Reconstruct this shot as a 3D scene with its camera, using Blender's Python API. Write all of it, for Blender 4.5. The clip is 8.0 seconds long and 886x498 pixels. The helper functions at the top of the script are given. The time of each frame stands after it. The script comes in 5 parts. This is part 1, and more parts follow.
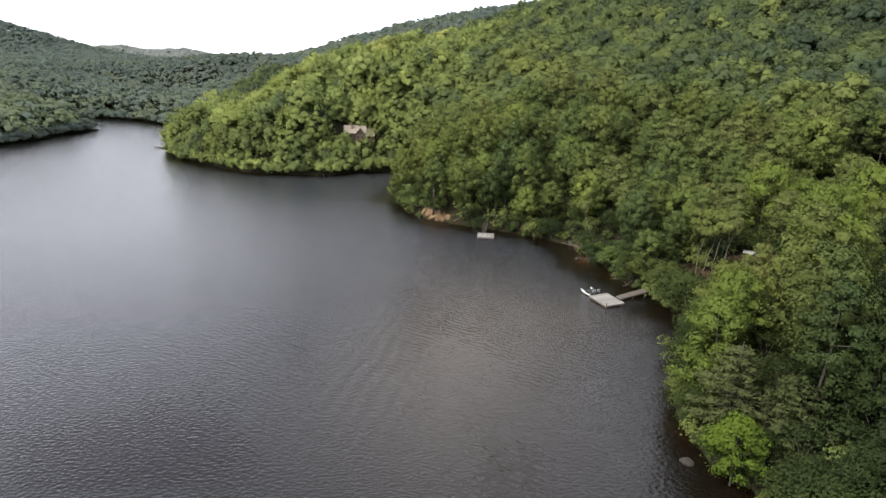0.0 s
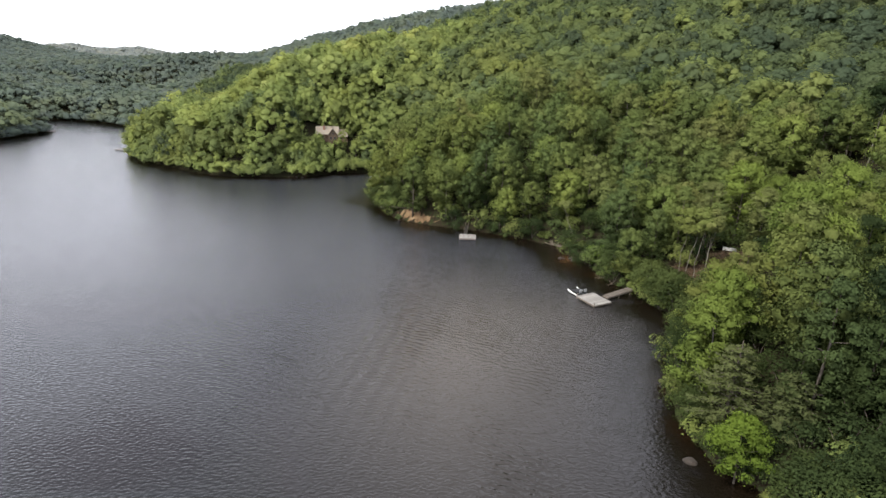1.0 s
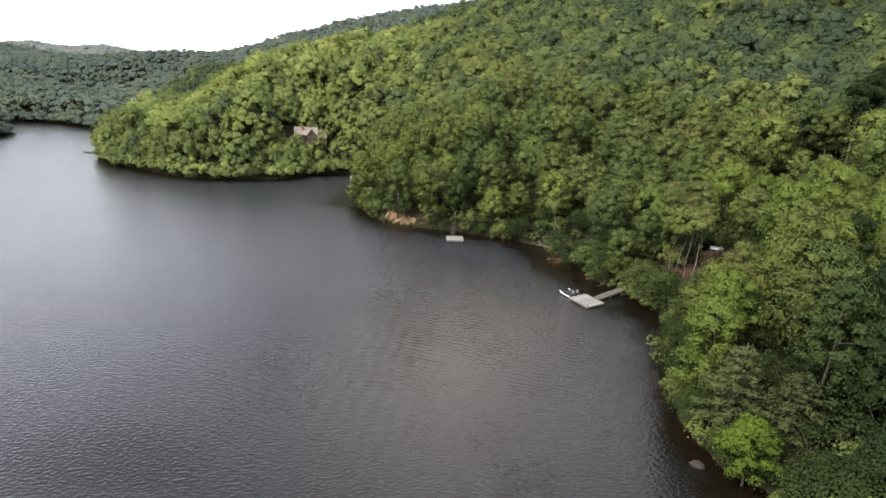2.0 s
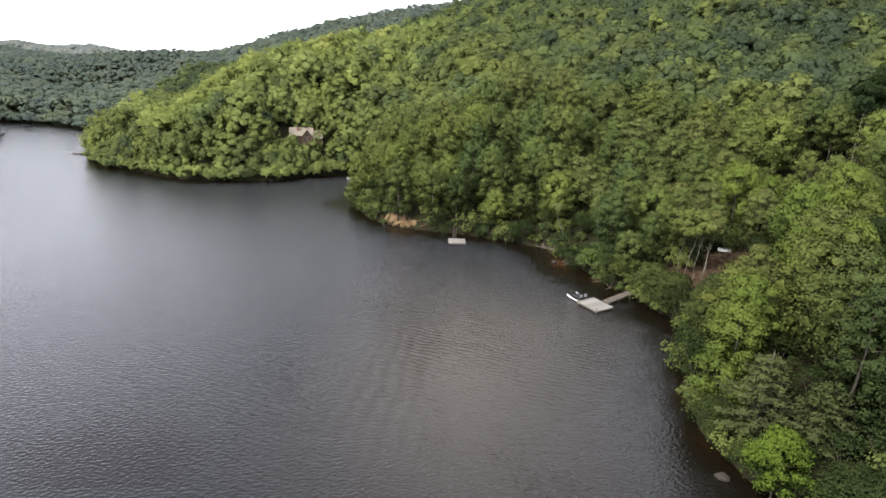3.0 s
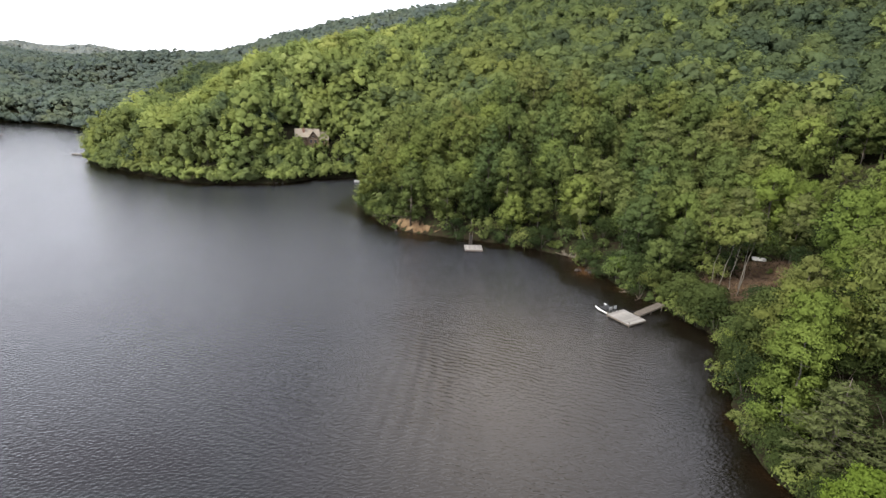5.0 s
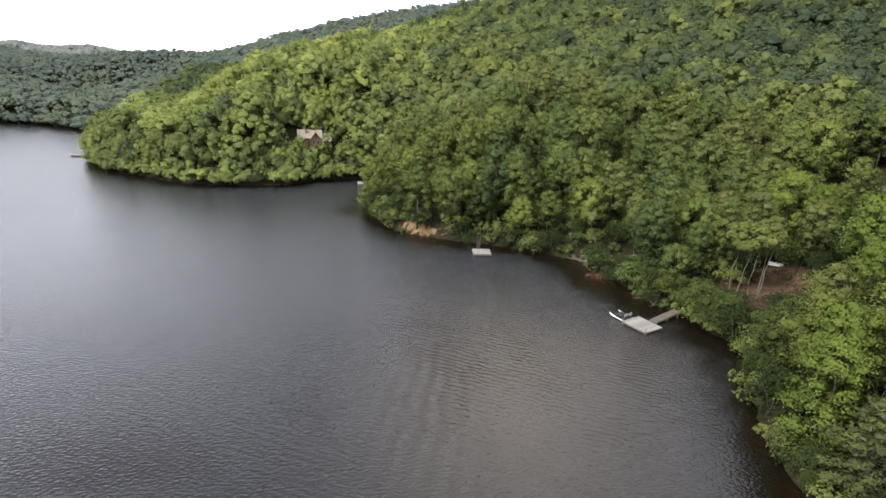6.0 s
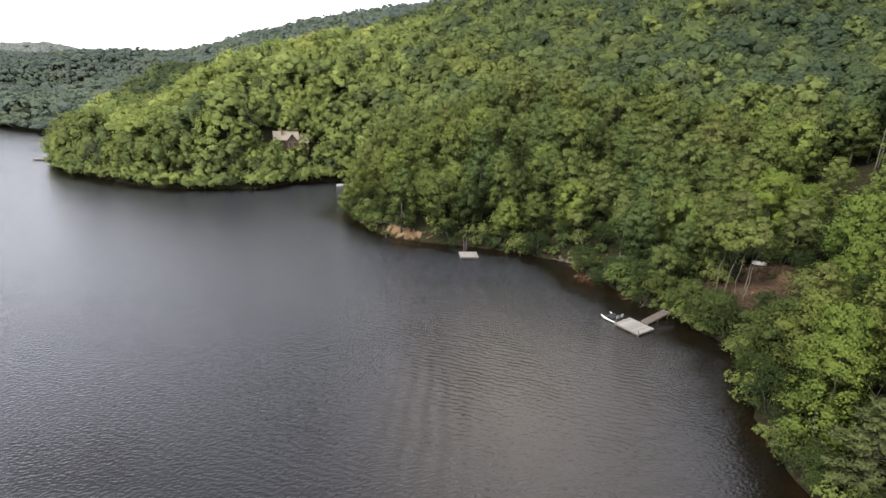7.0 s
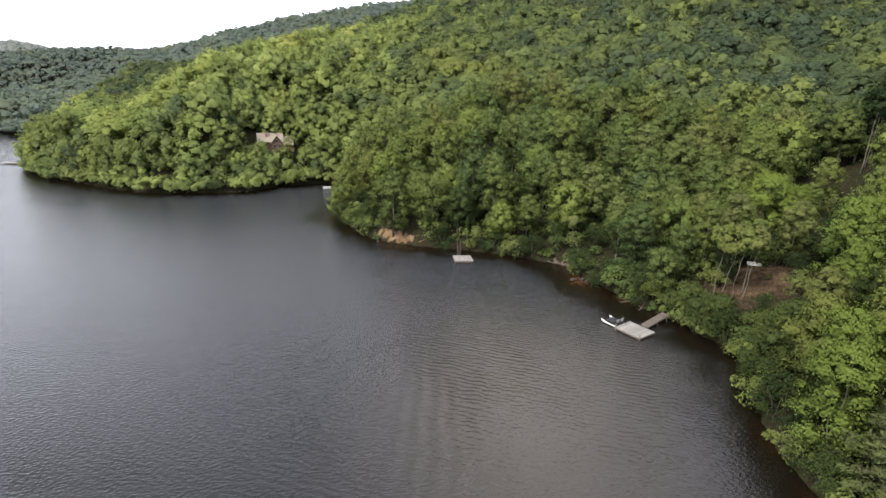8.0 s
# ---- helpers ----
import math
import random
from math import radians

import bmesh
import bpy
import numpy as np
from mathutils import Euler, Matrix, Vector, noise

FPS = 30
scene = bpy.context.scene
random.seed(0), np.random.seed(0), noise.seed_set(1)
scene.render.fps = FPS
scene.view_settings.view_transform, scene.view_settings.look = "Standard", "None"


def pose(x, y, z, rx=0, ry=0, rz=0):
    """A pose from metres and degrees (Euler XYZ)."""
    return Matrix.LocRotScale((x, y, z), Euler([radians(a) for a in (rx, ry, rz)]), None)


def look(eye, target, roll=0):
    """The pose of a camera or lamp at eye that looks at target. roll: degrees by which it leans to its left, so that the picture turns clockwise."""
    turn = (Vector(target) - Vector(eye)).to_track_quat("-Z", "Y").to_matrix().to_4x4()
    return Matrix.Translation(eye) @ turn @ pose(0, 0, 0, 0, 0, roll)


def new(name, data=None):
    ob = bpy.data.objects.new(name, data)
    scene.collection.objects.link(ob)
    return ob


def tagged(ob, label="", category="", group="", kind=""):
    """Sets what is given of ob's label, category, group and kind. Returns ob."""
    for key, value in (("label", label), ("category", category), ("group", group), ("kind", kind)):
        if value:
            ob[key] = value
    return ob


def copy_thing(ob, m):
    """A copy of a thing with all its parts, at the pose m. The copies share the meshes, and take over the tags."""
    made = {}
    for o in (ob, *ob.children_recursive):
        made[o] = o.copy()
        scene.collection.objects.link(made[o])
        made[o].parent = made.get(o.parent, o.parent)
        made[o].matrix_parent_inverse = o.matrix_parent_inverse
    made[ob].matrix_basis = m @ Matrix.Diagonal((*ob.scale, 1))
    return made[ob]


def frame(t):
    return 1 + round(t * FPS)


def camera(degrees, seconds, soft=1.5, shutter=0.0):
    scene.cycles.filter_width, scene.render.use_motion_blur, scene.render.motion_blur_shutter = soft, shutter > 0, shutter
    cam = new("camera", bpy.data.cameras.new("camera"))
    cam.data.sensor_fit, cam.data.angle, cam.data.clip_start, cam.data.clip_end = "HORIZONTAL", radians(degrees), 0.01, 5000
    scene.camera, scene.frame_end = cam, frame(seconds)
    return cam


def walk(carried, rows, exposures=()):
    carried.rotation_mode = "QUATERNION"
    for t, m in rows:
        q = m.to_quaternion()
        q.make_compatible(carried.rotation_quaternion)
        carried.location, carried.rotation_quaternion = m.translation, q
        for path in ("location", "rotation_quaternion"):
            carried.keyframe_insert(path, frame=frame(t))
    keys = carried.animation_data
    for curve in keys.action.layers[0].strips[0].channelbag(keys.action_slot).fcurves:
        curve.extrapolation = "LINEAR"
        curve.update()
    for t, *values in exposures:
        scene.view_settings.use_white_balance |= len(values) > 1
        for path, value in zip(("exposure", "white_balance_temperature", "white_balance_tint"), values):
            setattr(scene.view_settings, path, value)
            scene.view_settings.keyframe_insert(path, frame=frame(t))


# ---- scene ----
cam = camera(79.6, 8.0)
PATH = [
    (0, (4.867, 11.985, 31.68), (4.692, 13.878, 31.058), 1.8),
    (0.5, (3.52, 12.551, 31.685), (3.395, 14.448, 31.063), 1.8),
    (1, (1.988, 12.958, 31.891), (1.932, 14.857, 31.269), 1.7),
    (1.5, (0.696, 13.526, 31.944), (0.696, 15.427, 31.322), 1.8),
    (3, (-2.505, 16.232, 31.868), (-2.437, 18.132, 31.247), 1.8),
    (3.5, (-3.283, 17.435, 31.687), (-3.212, 19.336, 31.068), 1.9),
    (4, (-4.094, 18.628, 31.609), (-4.022, 20.529, 30.991), 1.9),
    (4.5, (-4.849, 19.706, 31.556), (-4.779, 21.607, 30.938), 1.9),
    (6, (-7.175, 22.967, 31.429), (-7.1, 24.869, 30.814), 2.0),
    (6.5, (-8.315, 23.669, 31.599), (-8.197, 25.568, 30.985), 2.0),
    (7, (-9.709, 24.286, 31.848), (-9.532, 26.18, 31.233), 2.0),
    (7.5, (-11.024, 25.015, 32.152), (-10.797, 26.903, 31.535), 1.9),
    (8, (-11.985, 26.06, 32.382), (-11.737, 27.946, 31.763), 1.9),
]
EXPOSURE = [(0.0, 0.71), (1.5, 0.81), (4.0, 0.85), (8.0, 0.84)]        # seconds, stops
walk(cam, [(t, look(eye, target, roll)) for t, eye, target, roll in PATH], EXPOSURE)

# ---------------------------------------------------------------- sky and sun (thin bright overcast)
SUN_UP, SUN_FROM = 50, 236        # degrees above the horizon; compass bearing that it comes from (0 = +y, clockwise)
world = bpy.data.worlds.new("overcast_sky")
scene.world = world
world.use_nodes = True
wn, wl = world.node_tree.nodes, world.node_tree.links
wn.clear()
w_out, w_bg = wn.new("ShaderNodeOutputWorld"), wn.new("ShaderNodeBackground")
w_sky = wn.new("ShaderNodeTexSky")
w_sky.sky_type, w_sky.sun_disc = "NISHITA", False
w_sky.sun_elevation, w_sky.sun_rotation = radians(SUN_UP), radians(SUN_FROM)
w_sky.air_density, w_sky.dust_density = 1.0, 3.0
w_coord, w_map, w_noise = wn.new("ShaderNodeTexCoord"), wn.new("ShaderNodeMapping"), wn.new("ShaderNodeTexNoise")
w_map.inputs["Scale"].default_value = (1.0, 1.0, 2.6)
w_noise.inputs["Scale"].default_value, w_noise.inputs["Detail"].default_value = 2.2, 5
w_ramp = wn.new("ShaderNodeValToRGB")
w_ramp.color_ramp.elements[0].position, w_ramp.color_ramp.elements[0].color = 0.3, (9.8, 9.9, 11.0, 1)
w_ramp.color_ramp.elements[1].position, w_ramp.color_ramp.elements[1].color = 0.7, (12.2, 12.3, 13.4, 1)
w_mix = wn.new("ShaderNodeMix")
w_mix.data_type = "RGBA"
w_mix.inputs[0].default_value = 0.8          # how far cloud covers the blue
wl.new(w_coord.outputs["Generated"], w_map.inputs["Vector"])
wl.new(w_map.outputs[0], w_noise.inputs["Vector"])
wl.new(w_noise.outputs["Fac"], w_ramp.inputs[0])
wl.new(w_sky.outputs[0], w_mix.inputs[6])
wl.new(w_ramp.outputs[0], w_mix.inputs[7])
w_split, w_thick = wn.new("ShaderNodeSeparateXYZ"), wn.new("ShaderNodeMapRange")      # the cloud is thicker overhead
w_thick.inputs["From Min"].default_value, w_thick.inputs["From Max"].default_value = 0.3, 0.74
w_thick.inputs["To Min"].default_value, w_thick.inputs["To Max"].default_value = 1.1, 0.56
w_dim = wn.new("ShaderNodeVectorMath")
w_dim.operation = "SCALE"
wl.new(w_coord.outputs["Generated"], w_split.inputs[0])
wl.new(w_split.outputs["Z"], w_thick.inputs["Value"])
wl.new(w_mix.outputs[2], w_dim.inputs[0])
wl.new(w_thick.outputs[0], w_dim.inputs["Scale"])
wl.new(w_dim.outputs[0], w_bg.inputs["Color"])
w_bg.inputs["Strength"].default_value = 0.15
wl.new(w_bg.outputs[0], w_out.inputs[0])

sun = new("sun", bpy.data.lights.new("sun", "SUN"))
sun.data.energy, sun.data.angle, sun.data.color = 3.6, radians(16), (1.0, 0.95, 0.84)
sun_way = Vector((math.sin(radians(SUN_FROM)) * math.cos(radians(SUN_UP)), math.cos(radians(SUN_FROM)) * math.cos(radians(SUN_UP)),
                  math.sin(radians(SUN_UP))))
sun.matrix_world = look(sun_way * 300, (0, 0, 0))


# ---------------------------------------------------------------- materials
class Mat:
    """A node material with a Principled surface and short ways to add to it."""

    def __init__(self, name, colour=(0.5, 0.5, 0.5), rough=0.6, metal=0.0, gloss=0.5):
        self.m = bpy.data.materials.new(name)
        self.m.use_nodes = True
        self.n, self.l = self.m.node_tree.nodes, self.m.node_tree.links
        self.p = self.n["Principled BSDF"]
        self.p.inputs["Base Color"].default_value = (*colour, 1)
        self.p.inputs["Roughness"].default_value, self.p.inputs["Metallic"].default_value = rough, metal
        self.p.inputs["Specular IOR Level"].default_value = gloss

    def node(self, kind, **inputs):
        nd = self.n.new(kind)
        for k, v in inputs.items():
            nd.inputs[k.replace("_", " ")].default_value = v
        return nd

    def coords(self, kind="Object", scale=(1, 1, 1), turn=0.0):
        mp = self.node("ShaderNodeMapping", Scale=scale)
        mp.inputs["Rotation"].default_value = (0, 0, radians(turn))
        src = self.n.new("ShaderNodeNewGeometry").outputs["Position"] if kind == "World" else self.n.new("ShaderNodeTexCoord").outputs[kind]
        self.l.new(src, mp.inputs["Vector"])
        return mp.outputs[0]

    def noise(self, scale, detail=3, at=None, rough=0.55):
        nd = self.node("ShaderNodeTexNoise", Scale=scale, Detail=detail, Roughness=rough)
        if at is not None:
            self.l.new(at, nd.inputs["Vector"])
        return nd.outputs["Fac"]

    def ramp(self, fac, *stops):
        nd = self.n.new("ShaderNodeValToRGB")
        el = nd.color_ramp.elements
        while len(el) < len(stops):
            el.new(0.5)
        for e, (pos, col) in zip(el, stops):
            e.position, e.color = pos, (*col, 1) if len(col) == 3 else col
        self.l.new(fac, nd.inputs[0])
        return nd.outputs[0]

    def mix(self, fac, a, b, how="MIX"):
        nd = self.n.new("ShaderNodeMix")
        nd.data_type, nd.blend_type = "RGBA", how
        for slot, v in ((0, fac), (6, a), (7, b)):
            if isinstance(v, bpy.types.NodeSocket):
                self.l.new(v, nd.inputs[slot])
            else:
                nd.inputs[slot].default_value = v if slot == 0 else (*v, 1)
        return nd.outputs[2]

    def math(self, how, a, b=0.0, clamp=False):
        nd = self.n.new("ShaderNodeMath")
        nd.operation, nd.use_clamp = how, clamp
        for i, v in enumerate((a, b)):
            if isinstance(v, bpy.types.NodeSocket):
                self.l.new(v, nd.inputs[i])
            else:
                nd.inputs[i].default_value = v
        return nd.outputs[0]

    def attribute(self, name):
        nd = self.n.new("ShaderNodeAttribute")
        nd.attribute_name = name
        return nd.outputs["Fac"]

    def random(self):
        return self.n.new("ShaderNodeObjectInfo").outputs["Random"]

    def island(self):
        return self.n.new("ShaderNodeNewGeometry").outputs["Random Per Island"]

    def colour(self, socket):
        self.l.new(socket, self.p.inputs["Base Color"])
        return self

    def bump(self, height, distance, strength=1.0):
        nd = self.node("ShaderNodeBump", Strength=strength, Distance=distance)
        self.l.new(height, nd.inputs["Height"])
        self.l.new(nd.outputs[0], self.p.inputs["Normal"])
        return nd


def leaf_material(name, tones, per_tree, through_light=0.2, massed=0.0):
    """Leaves: a tone for each tree, small change from leaf to leaf, some light let through."""
    a = Mat(name, rough=0.7, gloss=0.0)
    col = a.ramp(per_tree(a), *[(p, [c * (1.01 if massed else 1.03) for c in t]) for p, t in tones])
    leaf = a.math("MULTIPLY_ADD", a.island(), 0.2)
    leaf.node.inputs[2].default_value = 0.9
    tint = a.n.new("ShaderNodeCombineColor")
    for i in range(3):
        a.l.new(leaf, tint.inputs[i])
    col = a.mix(1.0, col, tint.outputs[0], "MULTIPLY")
    patch = a.noise(0.045, 2, a.coords("World"))
    col = a.mix(a.ramp(patch, (0.42, (0, 0, 0)), (0.7, (1, 1, 1))), col, a.mix(1.0, col, (1.2, 1.1, 0.95), "MULTIPLY"))
    if massed:                                   # leaf masses seen from afar: sprays as fine relief and slight mottling
        at = a.coords("World")
        fleck = a.noise(2.6, 4, at, 0.7)
        col = a.mix(0.5 * massed, col, a.mix(1.0, col, a.ramp(fleck, (0.32, (0.74, 0.76, 0.78)), (0.68, (1.2, 1.18, 1.12))), "MULTIPLY"))
        a.bump(fleck, 0.3 * massed)
    a.colour(col)
    lit = a.n.new("ShaderNodeBsdfTranslucent")
    a.l.new(col, lit.inputs["Color"])
    both = a.node("ShaderNodeMixShader", Fac=through_light)
    a.l.new(a.p.outputs[0], both.inputs[1])
    a.l.new(lit.outputs[0], both.inputs[2])
    a.l.new(both.outputs[0], a.n["Material Output"].inputs["Surface"])
    return a.m


GREENS = ((0.0, (0.064, 0.088, 0.054)), (0.2, (0.1, 0.132, 0.06)), (0.45, (0.15, 0.186, 0.068)), (0.7, (0.19, 0.238, 0.08)), (0.9, (0.238, 0.288, 0.095)), (1.0, (0.245, 0.285, 0.105)))
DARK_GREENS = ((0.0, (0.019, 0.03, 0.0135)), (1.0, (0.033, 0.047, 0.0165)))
MID_GREENS = ((0.0, (0.056, 0.08, 0.031)), (0.6, (0.09, 0.115, 0.036)), (1.0, (0.098, 0.113, 0.042)))
LIGHT_GREENS = ((0.0, (0.074, 0.108, 0.028)), (1.0, (0.108, 0.146, 0.035)))
# far woods: haze put into the leaf colour, paler and bluer than near leaves
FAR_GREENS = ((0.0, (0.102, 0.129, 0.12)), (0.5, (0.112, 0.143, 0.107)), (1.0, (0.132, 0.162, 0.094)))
M_LEAF = leaf_material("broad_leaves", MID_GREENS, lambda a: a.random())
M_LEAF_SOFT = leaf_material("soft_green_leaves", ((0.0, (0.08, 0.112, 0.035)), (1.0, (0.116, 0.148, 0.042))), lambda a: a.random())
# broad leaves darkened: shade on the near bank is put into the colour
M_LEAF_SHADED = leaf_material("shaded_broad_leaves", ((0.0, (0.034, 0.05, 0.02)), (0.5, (0.054, 0.072, 0.025)), (1.0, (0.08, 0.098, 0.031))), lambda a: a.random(), 0.15)
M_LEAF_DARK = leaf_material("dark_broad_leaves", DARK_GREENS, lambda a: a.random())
M_LEAF_LIGHT = leaf_material("light_broad_leaves", LIGHT_GREENS, lambda a: a.random())
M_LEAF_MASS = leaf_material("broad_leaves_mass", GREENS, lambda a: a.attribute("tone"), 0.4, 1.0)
M_LEAF_FAR = leaf_material("hazy_wood_leaves", FAR_GREENS, lambda a: a.attribute("tone"), 0.4, 0.3)
# furthest hills: paler still, with the haze in the leaf colour
M_LEAF_HAZY_HILL = leaf_material("hazy_hill_leaves", ((0.0, (0.19, 0.215, 0.21)), (1.0, (0.22, 0.245, 0.235))), lambda a: a.attribute("tone"), 0.4, 0.3)
M_LEAF_BRIGHT = leaf_material("young_leaves", ((0.0, (0.088, 0.138, 0.026)), (1.0, (0.098, 0.148, 0.028))), lambda a: a.random(), 0.4)
M_NEEDLE = leaf_material("pine_needles", ((0.0, (0.046, 0.058, 0.026)), (1.0, (0.054, 0.068, 0.03))), lambda a: a.random(), 0.15)

bark = Mat("grey_bark", rough=0.9, gloss=0.2)
at = bark.coords("Object", (6, 6, 1.2))
bark.colour(bark.ramp(bark.noise(2.0, 5, at), (0.3, (0.05, 0.042, 0.034)), (0.6, (0.11, 0.095, 0.078)), (0.8, (0.18, 0.165, 0.14))))
bark.bump(bark.noise(3.0, 4, at), 0.04)
M_BARK = bark.m
pale = Mat("pale_bark", rough=0.85, gloss=0.2)
at = pale.coords("Object", (5, 5, 1.5))
pale.colour(pale.ramp(pale.noise(2.0, 5, at), (0.3, (0.075, 0.067, 0.055)), (0.55, (0.14, 0.128, 0.108)), (0.8, (0.2, 0.185, 0.158))))
pale.bump(pale.noise(3.0, 4, at), 0.03)
M_PALE_BARK = pale.m

# forest floor: leaf litter and low green, bare clay where the attribute says so
soil = Mat("forest_floor", rough=0.95, gloss=0.0)
at = soil.coords("World")
litter = soil.ramp(soil.noise(1.6, 6, at), (0.3, (0.012, 0.01, 0.007)), (0.48, (0.022, 0.018, 0.012)), (0.62, (0.02, 0.027, 0.011)), (0.75, (0.03, 0.042, 0.016)))
clay = soil.ramp(soil.noise(0.9, 6, at), (0.28, (0.08, 0.05, 0.029)), (0.5, (0.125, 0.084, 0.048)), (0.72, (0.17, 0.125, 0.078)))
edge = soil.math("ADD", soil.attribute("bare"), soil.math("MULTIPLY", soil.math("SUBTRACT", soil.noise(1.1, 4, at), 0.5), 0.9))
soil.colour(soil.mix(soil.ramp(edge, (0.45, (0, 0, 0)), (0.6, (1, 1, 1))), litter, clay))
soil.bump(soil.noise(2.5, 6, at), 0.12)
M_SOIL = soil.m

# lake water: dark and peaty, rust-brown where it is shallow, ruffled in patches by the wind; sky sheen is put into the
# body colour
water = Mat("lake_water", (0.02, 0.02, 0.02), 0.05, gloss=0.62)
water.p.inputs["IOR"].default_value = 1.333
at = water.coords("World")
shallow = water.math("MULTIPLY", water.attribute("shallow"), water.ramp(water.noise(0.22, 4, at), (0.32, (0.25, 0.25, 0.25)), (0.62, (1, 1, 1))))
deep = water.mix(water.attribute("mid_sheen"), (0.0042, 0.004, 0.0052), (0.026, 0.0275, 0.033))
body = water.mix(water.attribute("near_sheen"), deep, (0.047, 0.0405, 0.033))
# peat brown by the shore, its dark stops also standing in for reflected trees
brown = water.ramp(shallow, (0.12, (0.0055, 0.0045, 0.0032)), (0.32, (0.006, 0.0042, 0.0025)), (0.6, (0.013, 0.0072, 0.0033)), (0.97, (0.052, 0.027, 0.0115)))
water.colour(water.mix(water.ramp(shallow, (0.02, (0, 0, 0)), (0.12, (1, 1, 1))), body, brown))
ruffle = water.attribute("ruffle")
wave = water.node("ShaderNodeTexWave", Scale=0.42, Distortion=6.0, Detail=3.0, Detail_Scale=1.1)
wave.bands_direction = "Y"
water.l.new(water.coords("World", (1, 1, 1), 24), wave.inputs["Vector"])
swell = water.node("ShaderNodeTexWave", Scale=0.16, Distortion=2.2, Detail=2.0, Detail_Scale=0.7)      # slow crests that run out from the near shore
swell.bands_direction = "X"
water.l.new(water.coords("World", (1, 1, 1), 8), swell.inputs["Vector"])
rip_a = water.noise(1.0, 2, water.coords("World", (0.5, 2.9, 1), 22), 0.6)
rip_b = water.noise(1.0, 2, water.coords("World", (2.4, 3.8, 1), -20), 0.5)
gust = water.ramp(water.noise(1.0, 4, water.coords("World", (0.075, 0.035, 1), 20)), (0.44, (0.08, 0.08, 0.08)), (0.62, (1, 1, 1)))
height = water.math("MULTIPLY", water.math("ADD", water.math("MULTIPLY", rip_a, 0.85), water.math("MULTIPLY", wave.outputs["Fac"], 0.42)), water.math("MULTIPLY", gust, ruffle))
height = water.math("ADD", height, water.math("MULTIPLY", rip_b, water.math("MULTIPLY_ADD", ruffle, 0.16)))
height = water.math("ADD", height, water.math("MULTIPLY", swell.outputs["Fac"], water.math("MULTIPLY", water.attribute("swell"), 0.9)))
water.bump(height, 0.165)
soft = water.math("MULTIPLY_ADD", ruffle, -0.04)
soft.node.inputs[2].default_value = 0.11
water.l.new(soft, water.p.inputs["Roughness"])
M_WATER = water.m


def wood_material(name, dark, light, scale=(1.5, 14, 14), rough=0.8):
    w = Mat(name, rough=rough, gloss=0.25)
    p = w.coords("Object", scale)
    grain = w.ramp(w.noise(1.5, 5, p), (0.3, dark), (0.7, light))
    own = w.math("MULTIPLY_ADD", w.random(), 0.4)
    own.node.inputs[2].default_value = 0.8
    tint = w.n.new("ShaderNodeCombineColor")
    for i in range(3):
        w.l.new(own, tint.inputs[i])
    w.colour(w.mix(1.0, grain, tint.outputs[0], "MULTIPLY"))
    w.bump(w.noise(2.0, 5, p), 0.01)
    return w.m


M_DECK = wood_material("weathered_planks", (0.15, 0.142, 0.132), (0.25, 0.238, 0.224))
M_GANG = wood_material("brown_planks", (0.06, 0.05, 0.042), (0.105, 0.09, 0.076))
M_POST = wood_material("dark_posts", (0.1, 0.085, 0.07), (0.2, 0.17, 0.14))
M_LOG = wood_material("brown_logs", (0.056, 0.037, 0.026), (0.105, 0.072, 0.05))
M_TRIM = wood_material("tan_trim", (0.22, 0.15, 0.09), (0.32, 0.23, 0.14))
M_DRIFT = wood_material("driftwood", (0.07, 0.056, 0.042), (0.14, 0.118, 0.092))


def plain_material(name, colour, rough, scale=3.0, spread=0.15, metal=0.0, bump=0.004):
    a = Mat(name, rough=rough, metal=metal)
    n = a.noise(scale, 5, a.coords("Object"))
    a.colour(a.ramp(n, (0.25, [c * (1 - spread) for c in colour]), (0.75, [min(1, c * (1 + spread)) for c in colour])))
    a.bump(a.noise(scale * 6, 3, a.coords("Object")), bump)
    return a.m


M_ROOF = plain_material("tan_metal_roof", (0.21, 0.178, 0.14), 0.5, 0.8, 0.12)
M_BRICK = plain_material("brown_chimney_brick", (0.2, 0.11, 0.08), 0.9, 6, 0.35, bump=0.02)
M_GLASS = Mat("window_glass", (0.02, 0.025, 0.03), 0.05).m
M_WHITE = plain_material("white_gelcoat", (0.5, 0.5, 0.49), 0.4, 2, 0.05)
M_DARK = plain_material("dark_canvas", (0.01, 0.011, 0.0125), 0.85, 8, 0.3)
M_GREY = plain_material("grey_metal", (0.35, 0.36, 0.37), 0.4, 4, 0.15, 0.6)
M_BRUSH = wood_material("dead_brush", (0.05, 0.03, 0.018), (0.11, 0.071, 0.045))
# ramp boards, with the shade of the overhanging trees put into their colour
M_SLATS = wood_material("shaded_slats", (0.012, 0.0105, 0.009), (0.026, 0.023, 0.02))
M_ROCK = plain_material("weathered_granite", (0.025, 0.019, 0.0145), 0.9, 2.5, 0.5, bump=0.03)
M_FLOAT = plain_material("black_float", (0.01, 0.01, 0.011), 0.7, 4, 0.3)


